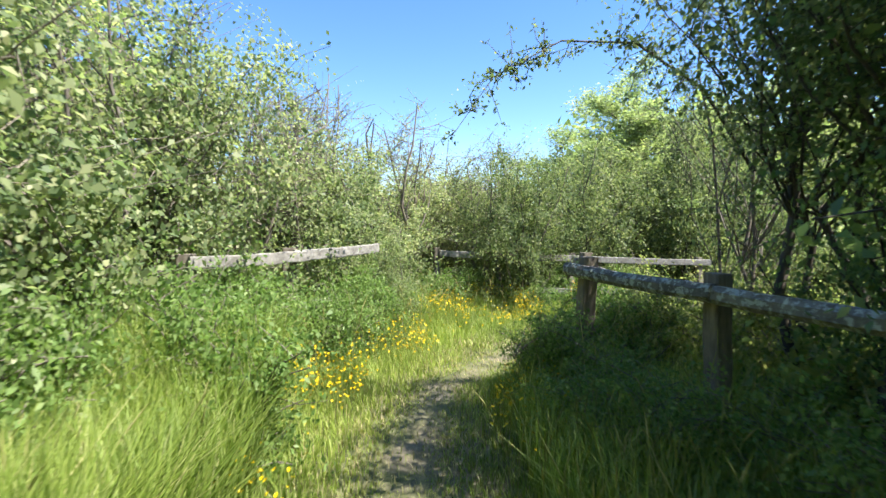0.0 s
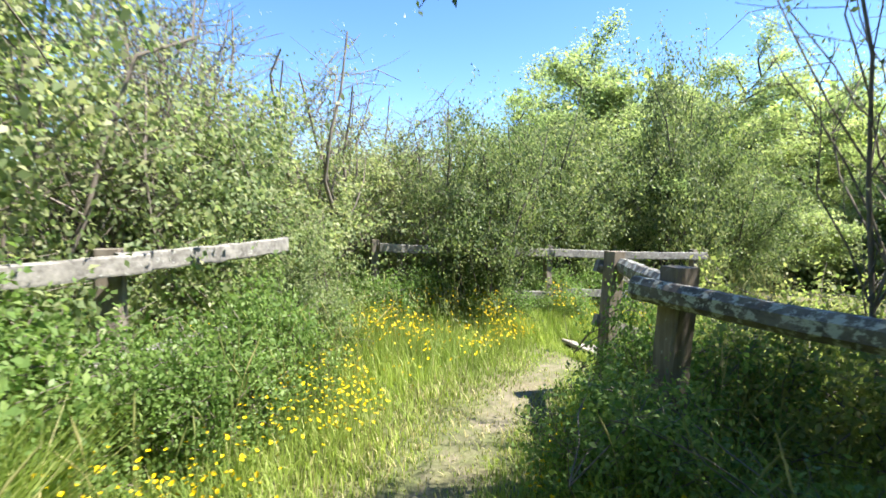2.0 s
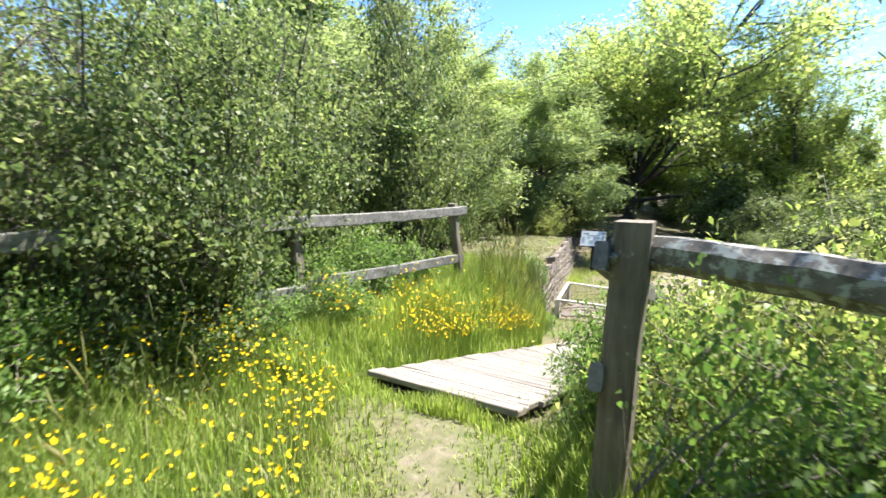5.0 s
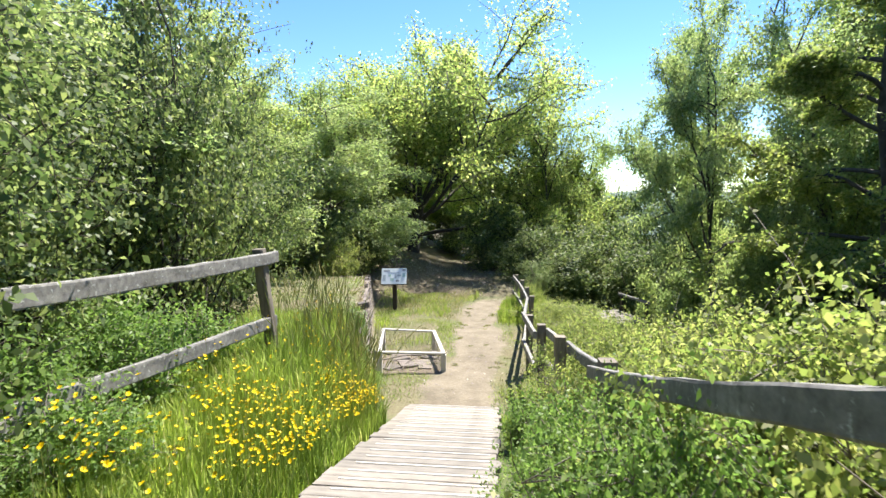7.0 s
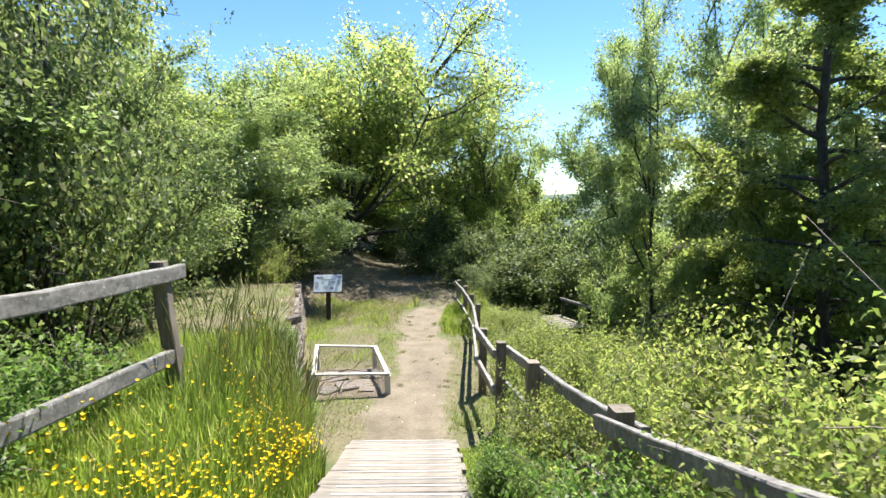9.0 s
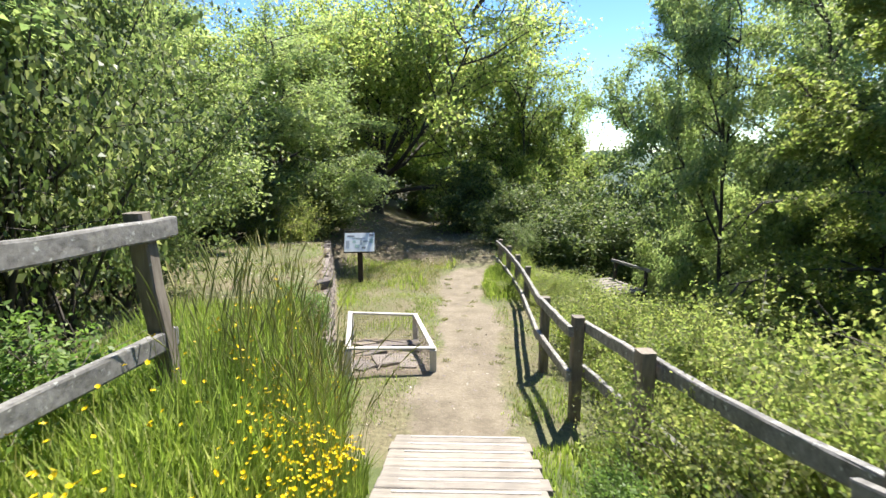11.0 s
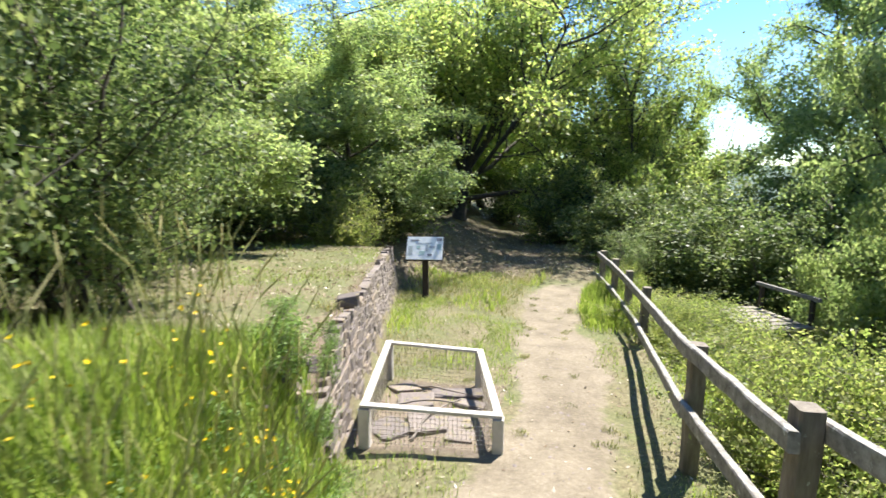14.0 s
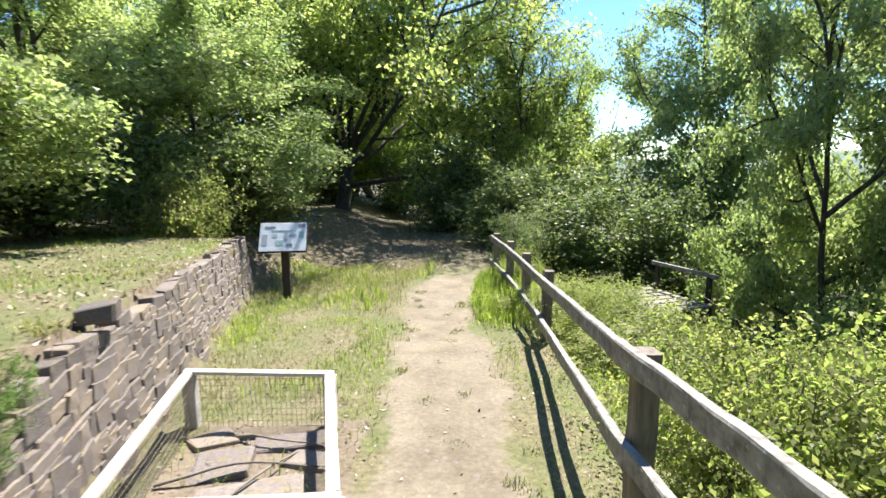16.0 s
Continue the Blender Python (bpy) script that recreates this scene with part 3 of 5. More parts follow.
def plant_meshes(name, seed, height, radius, crown_low, limbs, twigs, leaves, leaf, wood, foliage, stems=1, thick=0.05, slim=0.5, squash=1.0, hollow=0.35, lean=(0, 0), bare=0.0, droop=0.2, up=0.35, spray=0.30, plain=False):
    """Wood and leaf meshes of a tree or bush: stems, limbs reaching into the crown, twigs, leaves along the twigs."""
    rng = np.random.default_rng(seed)
    paths, leaf_at = [], []
    mid = np.array([lean[0], lean[1], crown_low + (height - crown_low) * 0.5])
    half = np.array([radius, radius * squash, (height - crown_low) * 0.5])
    spines = []
    for s in range(stems):
        foot = np.array([*(rng.normal(size=2) * radius * (0.12 if stems > 1 else 0.0)), -0.1])
        head = mid + rng.normal(size=3) * half * (0.35 if stems > 1 else 0.12)
        head[2] = height * rng.uniform(0.72, 0.9)
        pts = curve(foot, head, rng, 0.10, 8)
        r0 = thick * rng.uniform(0.7, 1.0)
        paths.append((pts, np.linspace(r0, r0 * 0.25, 8)))
        spines.append((pts, r0))
    for k in range(limbs):
        d = rng.normal(size=3)
        d /= np.linalg.norm(d)
        tip = mid + d * half * rng.uniform(hollow, 1.0) ** 0.6 * rng.uniform(0.85, 1.12)
        pts, r0 = spines[k % stems]
        want = np.clip((tip[2] - 0.35 * np.linalg.norm(tip[:2] - mid[:2])) / height, 0.12, 0.95)
        j = int(np.clip(want * 7, 1, 6))
        limb = curve(pts[j], tip, rng, 0.16, 6, 0.08)
        lr = max(0.006, r0 * 0.42 * (1 - j / 9))
        paths.append((limb, np.linspace(lr, 0.004, 6)))
        for q in range(twigs):
            f = rng.uniform(0.3, 1.0) * 4.99
            i = int(f)
            start = limb[i] + (limb[i + 1] - limb[i]) * (f - i)
            end = start + rng.normal(size=3) * spray * radius * np.array([1, 1, 0.75]) + np.array([0, 0, 0.05 * radius])
            if end[2] < 0.05:
                end[2] = 0.05 + rng.uniform(0, 0.2)
            tw = curve(start, end, rng, 0.12, 3)
            if q % (2 if bare else 6) == 0:
                paths.append((tw, np.linspace(max(0.0045 if bare else 0.003, lr * 0.25), 0.002, 3)))
            if rng.uniform() < bare:
                continue
            m = leaves
            g = rng.uniform(0.1, 1.05, m)[:, None]
            leaf_at.append(start + (end - start) * g + rng.normal(size=(m, 3)) * leaf * 0.8)
    v, f = tube_arrays(paths, 3 if height < 1.5 else 4)
    wood_me = array_mesh(name + " wood", v, f, None, wood, True)
    v, quads, tris = leaf_arrays(np.concatenate(leaf_at), leaf, rng, droop, slim, up, plain)
    return wood_me, array_mesh(name + " leaves", v, quads, tris, foliage)


def grow(rng, paths, tips, start, way, length, radius, fork, shrink, rise, flat):
    """One bough: a bent tube, then smaller boughs along it; the last ones carry the leaves."""
    n = 7 if fork else 4
    side = rng.normal(size=3) * np.array([1, 1, 0.6])
    pts, here, head = [start], start, way / np.linalg.norm(way)
    for k in range(n - 1):
        head = head + rng.normal(size=3) * 0.13 + side * 0.05 + np.array([0, 0, rise * 0.5])
        head /= np.linalg.norm(head)
        here = here + head * length / (n - 1)
        pts.append(here)
    pts = np.array(pts)
    paths.append((pts, np.linspace(radius, max(0.003, radius * 0.25), n)))
    if not fork:
        tips.append(pts)
        return
    for cut in (2, 3, 3, 3):
        tips.append(pts[cut:cut + 4])
    for k in range(fork[0]):
        f = (0.22 + 0.78 * (k + rng.uniform(0.2, 0.9)) / fork[0]) * (n - 1.001)
        j = min(int(f), n - 2)
        spot = pts[j] + (pts[j + 1] - pts[j]) * (f - j)
        tang = (pts[j + 1] - pts[j]) / np.linalg.norm(pts[j + 1] - pts[j])
        out = rng.normal(size=3) * np.array([1, 1, flat])
        out -= (out @ tang) * tang
        out /= np.linalg.norm(out) + 1e-9
        grow(rng, paths, tips, spot, tang * rng.uniform(0.5, 1.0) + out * rng.uniform(0.6, 1.1), length * shrink[0] * rng.uniform(0.7, 1.25) * (1.15 - 0.4 * f / n), max(0.005, radius * 0.42), fork[1:], shrink[1:], rise, flat)


def grown_meshes(name, seed, head, thick, limbs, fork, shrink, leaves, leaf, wood, foliage, rise=0.0, clump=0.2, flat=1.0):
    """A forked tree. limbs: (height share on the trunk, bearing, climb, length, radius)."""
    rng = np.random.default_rng(seed)
    head = np.array(head, float)
    f = np.linspace(0, 1, 9)[:, None]
    trunk = np.array([0, 0, -0.15]) * (1 - f) + head * f + rng.normal(size=(9, 3)) * np.array([0.05, 0.05, 0])
    flare = thick * (0.62 + 0.38 * np.exp(-6 * f[:, 0])) * (1 - 0.45 * f[:, 0] * (head[2] > 3))
    paths, tips = [(trunk, flare)], []
    for share, bearing, climb, length, radius in limbs:
        g = min(share, 0.999) * 8
        j = int(g)
        spot = trunk[j] + (trunk[j + 1] - trunk[j]) * (g - j)
        b, c = radians(bearing + rng.uniform(-8, 8)), radians(climb)
        grow(rng, paths, tips, spot, np.array([math.cos(b) * math.cos(c), math.sin(b) * math.cos(c), math.sin(c)]), length, radius, fork, shrink, rise, flat)
    at = []
    for pts in tips:
        f = rng.uniform(0.1, 2.999, leaves)
        j = f.astype(int)
        at.append(pts[j] + (pts[j + 1] - pts[j]) * (f - j)[:, None] + rng.normal(size=(leaves, 3)) * clump * np.array([1, 1, 0.7]))
    v, quads = tube_arrays(paths, 5)
    wood_me = array_mesh(name + " wood", v, quads, None, wood, True)
    v, quads, tris = leaf_arrays(np.concatenate(at), leaf, rng, 0.3, 0.75, 0.45, True)
    return wood_me, array_mesh(name + " leaves", v, quads, tris, foliage)


def plant(meshes, names, at, label, category, group="", turn=0.0, scale=(1, 1, 1), tip=(0, 0)):
    root = new(names[0])
    root.empty_display_size = 0.1
    tagged(root, label, category, group)
    for me, name in zip(meshes, names[1:]):
        ob = new(name, me)
        ob.parent = root
    root.matrix_world = pose(*at, tip[0], tip[1], turn) @ Matrix.Diagonal((*scale, 1))
    return root


TREE, BUSH = ("tree", "trunk", "crown"), ("bush", "stem", "foliage")

HEDGE = [plant_meshes("hedge", s, 3.2, 1.35, 0.1, 44, 17, 27, 0.050, TWIG, LEAF_HEDGE, stems=5, thick=0.03, spray=0.26, slim=0.6) for s in (1, 2, 3)]
AIRY = [plant_meshes("thorn", s, 3.6, 1.25, 0.3, 46, 16, 10, 0.042, TWIG, LEAF_HEDGE, stems=7, thick=0.04, bare=0.6, spray=0.26) for s in (4, 5)]
DARKB = [plant_meshes("dark bush", s, 3.4, 1.5, 0.1, 48, 19, 27, 0.048, BARK, LEAF_BANK, stems=5, thick=0.035, spray=0.25, slim=0.6) for s in (6, 7)]
UNDER = [plant_meshes("understorey", s, 3.4, 1.5, 0.05, 42, 15, 24, 0.085, BARK, LEAF_BANK, stems=4, thick=0.035, spray=0.25, slim=0.7, plain=True) for s in (20, 21)]
BRAMBLE = [plant_meshes("bramble", s, 1.15, 0.85, 0.02, 24, 11, 25, 0.037, TWIG, LEAF_LIME, stems=5, thick=0.010, slim=0.62, spray=0.30) for s in (8, 9, 10)]
BRAMBLE_FAR = [plant_meshes("far bramble", s, 1.15, 0.85, 0.02, 20, 9, 13, 0.075, TWIG, LEAF_LIME, stems=4, thick=0.010, slim=0.75, spray=0.30, plain=True) for s in (24, 25)]
SHRUB = [plant_meshes("shrub", s, 1.1, 0.7, 0.02, 22, 10, 14, 0.045, TWIG, LEAF_LUSH, stems=5, thick=0.010, slim=0.55, spray=0.30) for s in (22, 23)]
WEED = [plant_meshes("weed", s, 0.85, 0.5, 0.02, 18, 9, 14, 0.042, TWIG, LEAF_LUSH, stems=6, thick=0.006, slim=0.5, spray=0.3) for s in (11, 12)]
OAK_LIMBS = [(0.75, 165, 55, 5.4, 0.10), (1.0, 75, 70, 7.0, 0.12), (0.95, 8, 48, 8.4, 0.13), (0.45, -12, 8, 7.4, 0.10), (0.6, 190, 24, 4.8, 0.09), (0.9, -85, 48, 5.0, 0.09), (0.7, -135, 35, 5.0, 0.09), (0.9, 95, 45, 5.4, 0.09), (0.7, -38, 30, 7.2, 0.10), (0.85, 205, 46, 5.4, 0.10), (0.8, 25, 26, 7.6, 0.10), (1.0, 130, 64, 6.2, 0.10), (1.0, 20, 66, 7.4, 0.11), (0.9, -55, 52, 6.4, 0.10)]
OAK = [grown_meshes("oak", 33, (0.25, 0.1, 1.9), 0.36, OAK_LIMBS, (11, 7), (0.44, 0.55), 58, 0.118, BARK, LEAF_OAK, rise=0.06, clump=0.27)]
LOCUST_LIMBS = [(0.98, 40, 80, 4.2, 0.07), (0.85, 160, 66, 3.8, 0.06), (0.85, -60, 62, 3.8, 0.06), (0.7, 20, 52, 3.6, 0.055), (0.65, 200, 48, 3.4, 0.055), (0.6, 100, 45, 3.4, 0.05), (0.5, -20, 36, 3.2, 0.05), (0.45, -110, 34, 3.2, 0.05), (0.4, 140, 26, 2.9, 0.045), (0.3, 60, 18, 2.6, 0.04), (0.3, 250, 20, 2.6, 0.04)]
LOCUST = [grown_meshes("locust", s, (0.3, 0.1, 4.9), 0.15, LOCUST_LIMBS, (8, 6), (0.48, 0.42), 84, 0.084, BARK, LEAF_PALE, rise=-0.04, clump=0.17, flat=0.6) for s in (15, 16)]
SPRAY_LIMBS = [(0.12 + 0.86 * k / 33, 137.5 * k, 8 + 30 * k / 33, 3.5 - 2.5 * k / 33, 0.045) for k in range(34)]
SPRAY = [grown_meshes("spray tree", 27, (0.15, 0.0, 8.6), 0.17, SPRAY_LIMBS, (8, 4), (0.34, 0.45), 56, 0.062, BARK, LEAF_LIME, rise=-0.16, clump=0.10, flat=0.3)]
SHADE = [plant_meshes("hedge tree", s, 5.2, 2.1, 0.5, 54, 18, 16, 0.062, BARK, LEAF_DARK, stems=4, thick=0.07, spray=0.19, slim=0.6) for s in (17, 18)]
WOOD = [plant_meshes("wood", s, 9.0, 4.5, 0.2, 50, 16, 14, 0.38, BARK, LEAF_OAK, stems=2, thick=0.2, slim=0.8, spray=0.2, hollow=0.4, plain=True) for s in (19,)]

rng = random.Random(3)


def row(kind, names, spots, label, category, group):
    """spots: (x, y, width scale, height scale)."""
    for k, (x, y, w, h) in enumerate(spots):
        plant(kind[k % len(kind)], names, (x, y, gz(x, y) - 0.03), label, category, group, rng.uniform(0, 360), (w, w, h), (rng.uniform(-4, 4), rng.uniform(-4, 4)))


# hedge round the meadow
row(HEDGE, BUSH, [(-0.25, -1.45, 0.45, 0.55), (0.6, -3.5, 1.1, 1.32), (-0.6, -2.3, 1.0, 1.0), (2.2, -4.6, 1.2, 1.45), (4.0, -4.7, 1.2, 1.35), (5.7, -4.5, 1.1, 1.4), (-1.8, -1.4, 1.0, 0.9), (-2.9, -0.2, 1.0, 0.9), (7.4, -4.7, 1.2, 1.3), (-3.5, 1.2, 1.1, 0.95), (-3.0, -2.6, 1.2, 1.0), (-4.4, 0.4, 1.2, 0.95), (0.2, -5.0, 1.2, 1.2)], "dense green hedge bush with small pale leaves", "bush", "hedge bushes")
row(AIRY, BUSH, [(-2.4, -1.0, 1.0, 1.15), (-1.5, -2.7, 1.0, 1.25), (-3.2, -3.2, 1.2, 1.35), (-0.9, -3.1, 1.0, 1.25), (-2.3, -2.2, 1.1, 1.15), (0.7, -4.2, 1.1, 1.45), (-1.4, -3.9, 1.2, 1.25), (-3.8, -1.6, 1.2, 1.15), (-5.2, -0.6, 1.2, 1.15), (1.4, -5.4, 1.2, 1.3), (3.0, -5.6, 1.2, 1.45), (-5.2, 1.6, 1.2, 1.2), (-2.6, 0.6, 0.8, 1.0)], "airy thorn bush with bare grey twigs", "bush", "thorn bushes")
row(DARKB, BUSH, [(-1.75, 1.15, 0.78, 0.98), (-2.75, 1.9, 1.0, 0.98), (-3.1, 3.7, 1.05, 1.2), (-3.1, 5.9, 1.0, 1.65), (-4.6, 4.6, 1.3, 1.2), (-3.7, 8.0, 1.1, 1.15), (-5.4, 8.2, 1.3, 1.5), (-4.9, 10.2, 1.1, 1.05)], "dark leafy bush leaning over the rail fence", "bush", "bank bushes")
row(SHADE, TREE, [(5.5, 2.1, 1.1, 1.3), (6.7, 1.7, 1.1, 1.25), (8.0, 1.6, 1.15, 1.25), (9.6, 1.4, 1.0, 1.1), (4.5, 1.7, 0.62, 0.95), (6.3, 1.6, 0.8, 1.35)], "small dark hedgerow tree with twisting branches", "tree", "hedgerow trees")
# high crowns added largely out of view, placed to cast shade on the meadow path
SHADING_CANOPY = [plant_meshes("added shade tree", 28, 6.2, 1.9, 2.9, 54, 18, 13, 0.060, BARK, LEAF_BANK, stems=3, thick=0.07, spray=0.2, slim=0.6)]
row(SHADING_CANOPY, TREE, [(3.9, 1.5, 0.85, 0.9), (4.7, 1.0, 0.9, 0.95), (6.1, 1.1, 1.0, 1.0)], "added high-crowned tree, placed to shade the meadow path", "tree", "hedgerow trees")
SPARSE = plant_meshes("sparse thorn tree", 29, 5.2, 2.1, 1.6, 40, 12, 9, 0.042, TWIG, LEAF_HEDGE, stems=3, thick=0.06, bare=0.45, spray=0.2)
near_tree = plant(SPARSE, TREE, (2.95, 1.75, gz(2.95, 1.75)), "sparse thorny hedgerow tree with a bough over the path", "tree", "hedgerow trees", 80, (0.62, 0.62, 0.95))
brng = np.random.default_rng(7)
spine = np.array([[2.95, 1.7, 2.3], [3.0, 1.1, 3.0], [3.02, 0.4, 3.35], [3.05, -0.3, 3.3], [3.12, -0.9, 2.95], [3.15, -1.25, 2.45]])
tubes, buds = [(spine, [0.022, 0.015, 0.011, 0.007, 0.004, 0.002])], []
for k in range(84):
    f = brng.uniform(0.3, 4.99)
    j = int(f)
    start = spine[j] + (spine[j + 1] - spine[j]) * (f - j)
    end = start + brng.normal(size=3) * np.array([0.16, 0.13, 0.16])
    tubes.append((np.array([start, (start + end) / 2 + brng.normal(size=3) * 0.02, end]), [0.004, 0.003, 0.0015]))
    buds.append(start + (end - start) * brng.uniform(0.1, 1.05, (18, 1)) + brng.normal(size=(18, 3)) * 0.02)
into = near_tree.matrix_world.inverted()
for name, arrays, mat in (("bough", (*tube_arrays(tubes), None), BARK), ("bough_leaf", leaf_arrays(np.concatenate(buds), 0.042, brng), LEAF_BANK)):
    ob = new(name, array_mesh(name, *arrays, mat))
    ob.parent = near_tree
    if name == "bough_leaf":
        tagged(ob, kind="stuff")
    ob.matrix_local = into
# trees behind the bank and the terrace
row(LOCUST, TREE, [(-5.6, 4.6, 0.8, 0.45), (-6.6, 6.8, 1.0, 0.68), (-7.6, 12.0, 1.1, 0.8), (-7.0, 15.8, 1.1, 0.72), (-5.0, 17.2, 1.0, 0.62)], "pale green tree behind the grassy terrace", "tree", "terrace trees")
for x, y, turn, wide, high in ((-2.8, 25.0, 0, 1.12, 1.12), (4.2, 24.0, 150, 0.62, 0.85), (-9.5, 24.5, 60, 0.95, 0.95)):
    plant(OAK[0], TREE, (x, y, gz(x, y) - 0.05), "broad spreading oak with dark crooked limbs", "tree", "oaks beyond the path", turn, (wide, wide, high))
row(LOCUST, TREE, [(11.0, 23.5, 1.25, 1.5), (6.8, 13.4, 0.62, 1.05), (9.8, 15.6, 0.95, 1.3), (13.0, 19.0, 1.2, 1.3), (8.6, 11.6, 0.7, 0.9)], "tall feathery locust tree on the falling slope", "tree", "slope trees")
row(SPRAY, TREE, [(7.9, 9.2, 1.1, 1.05), (10.6, 12.4, 1.0, 1.15)], "yellow-green tree with drooping layered sprays", "tree", "slope trees")
row(WOOD, TREE, [(-14, 12, 1.1, 0.9), (-13, 3, 1.1, 0.4), (-11, -4, 1, 0.4), (-14, 22, 1.2, 1.0), (-3, 34, 1.3, 1.1), (5, 33, 1.1, 0.6), (14, 27, 1.2, 0.42), (17, 16, 1.2, 0.9), (16, 7, 1.1, 0.8), (13, 0, 1.0, 0.8), (4, -11, 1.2, 0.7), (-4, -10, 1.2, 0.7), (12, -7, 1.2, 0.8)], "distant broadleaf tree at the edge of a wood", "tree", "surrounding woods")
row(UNDER, BUSH, [(-7.2, 12.6, 1.1, 0.9), (-6.0, 14.3, 1.1, 0.8), (-4.7, 15.6, 1.0, 0.75), (-3.4, 17.2, 1.0, 0.7), (-5.6, 19.0, 1.3, 1.0), (2.6, 19.0, 1.0, 0.7), (3.9, 17.6, 1.1, 0.75), (1.2, 22.5, 1.3, 0.9), (-5.2, 22.5, 1.3, 0.9), (7.4, 12.6, 1.0, 0.6), (9.0, 11.2, 1.1, 0.7), (6.0, 18.0, 1.1, 1.0), (4.6, 19.8, 1.3, 1.05), (7.2, 20.5, 1.3, 1.4), (9.6, 22.5, 1.5, 1.5), (6.4, 25.0, 1.5, 1.3), (12.5, 23.0, 1.6, 1.7), (-4.2, 29.0, 1.4, 0.9), (-0.8, 29.5, 1.4, 0.9), (2.2, 28.0, 1.4, 0.9), (-7.5, 28.0, 1.4, 1.0)], "dark understorey bush below the trees", "bush", "understorey bushes")
row(HEDGE, BUSH, [(2.5, 16.8, 0.6, 0.45), (8.0, 18.5, 1.2, 1.0), (7.5, 6.0, 1.2, 1.0)], "pale green bush at the edge of the slope", "bush", "slope bushes")
# brambles below the fence
spots, far_spots = [], []
for k in range(78):
    y = rng.uniform(1.0, 15.0)
    x = rng.uniform(1.95, 5.8) if y > 2 else rng.uniform(2.2, 4.5)
    tall = rng.uniform(0.8, 1.15) * (1.4 if x > 2.6 else 0.9) * float(np.interp(y, [4.5, 7.5, 9.0, 11.0], [1.0, 0.85, 0.62, 0.45]))
    if y > 11.5 and x > 3.2:
        continue
    (far_spots if x > 3.4 else spots).append((x, y, rng.uniform(0.85, 1.2), tall))
row(BRAMBLE, BUSH, spots, "bright green bramble bush on the slope", "bush", "brambles")
row(BRAMBLE_FAR, BUSH, far_spots, "bright green bramble bush on the slope", "bush", "brambles")


# ---- weeds and brambles close to the walk ----
def patch(kind, count, x0, x1, y0, y1, w, h, label, category, group, seed, keep=None):
    r = random.Random(seed)
    done = 0
    while done < count:
        x, y = r.uniform(x0, x1), r.uniform(y0, y1)
        if keep and not keep(x, y):
            continue
        done += 1
        s, t = r.uniform(*w), r.uniform(*h)
        plant(kind[done % len(kind)], ("weed", "stem", "foliage") if kind is WEED else BUSH, (x, y, gz(x, y) - 0.02), label, category, group, r.uniform(0, 360), (s, s, t), (r.uniform(-6, 6), r.uniform(-6, 6)))


def off_track(d):
    return lambda x, y: track_distance(x, y, TRACK_A) > d


patch(WEED, 24, 1.6, 5.4, -4.2, -2.7, (0.8, 1.3), (0.9, 1.6), "lush green weeds crowding the meadow path", "weed", "meadow weeds", 1, off_track(0.75))
patch(WEED, 26, -2.2, 1.2, -1.9, 1.2, (0.7, 1.1), (0.7, 1.1), "leafy weeds below the silver-grey rail", "weed", "meadow weeds", 2, lambda x, y: x + y < -1.3 and track_distance(x, y, TRACK_A) > 1.1)
patch(WEED, 18, 4.4, 8.5, -1.0, 0.9, (0.7, 1.1), (0.7, 1.2), "shaded weeds at the foot of the log fence", "weed", "shaded weeds", 3, lambda x, y: y > 0.42 - 0.35 * max(0, 3.2 - x) - 0.75 and track_distance(x, y, TRACK_A) > 1.0)
patch(WEED, 22, 0.84, 1.25, 1.9, 4.6, (0.4, 0.6), (0.35, 0.65), "leafy weeds spilling onto the boardwalk edge", "weed", "ramp weeds", 4)
patch(WEED, 26, -2.5, -1.85, 0.6, 4.8, (0.7, 1.1), (0.7, 1.1), "leafy weeds under the bleached rail fence", "weed", "bank weeds", 5)
patch(WEED, 12, -1.9, -1.2, 0.9, 2.8, (0.6, 0.8), (0.5, 0.75), "leafy weeds under the bleached rail fence", "weed", "bank weeds", 19)
patch(WEED, 14, -1.5, -0.9, 5.4, 7.2, (0.35, 0.6), (0.3, 0.55), "low green weeds on the crumbling wall", "weed", "wall weeds", 6)
patch(WEED, 10, -2.1, -1.0, 6.6, 8.2, (0.22, 0.42), (0.2, 0.4), "low green weeds rooted in the broken wall face", "weed", "wall weeds", 16, lambda x, y: -0.55 < x - float(wall_x(y)) < 0.06)
patch(SHRUB, 8, 1.0, 1.28, 1.6, 2.9, (0.45, 0.6), (0.6, 0.85), "small-leaved shrub pushing through the fence rails", "bush", "fence shrubs", 11)
patch(SHRUB, 7, 1.7, 2.6, 0.25, 0.9, (0.6, 0.8), (0.8, 1.05), "small-leaved shrub under the log rail", "bush", "fence shrubs", 12, lambda x, y: y > 0.75 - 0.5 * (x - 1.3) - 0.25)
patch(WEED, 30, 0.3, 2.4, -3.3, -1.4, (0.6, 0.85), (0.8, 1.25), "tall weeds in front of the silver-grey rail", "weed", "meadow weeds", 13, lambda x, y: 0.15 < (x - 0.35) * 0.77 + (y + 1.75) * 0.64 < 0.5)
patch(SHRUB, 10, 2.5, 4.6, -0.45, 0.1, (0.6, 0.8), (0.55, 0.8), "shaded small-leaved shrub below the log rail", "bush", "fence shrubs", 14)
patch(BRAMBLE, 16, 1.5, 2.2, 1.2, 6.0, (0.5, 0.8), (0.6, 0.95), "bright bramble arching through the fence rails", "bush", "fence brambles", 7)
patch(BRAMBLE, 8, 1.95, 2.5, 6.0, 14.5, (0.5, 0.7), (0.45, 0.75), "bright bramble arching through the fence rails", "bush", "fence brambles", 8)
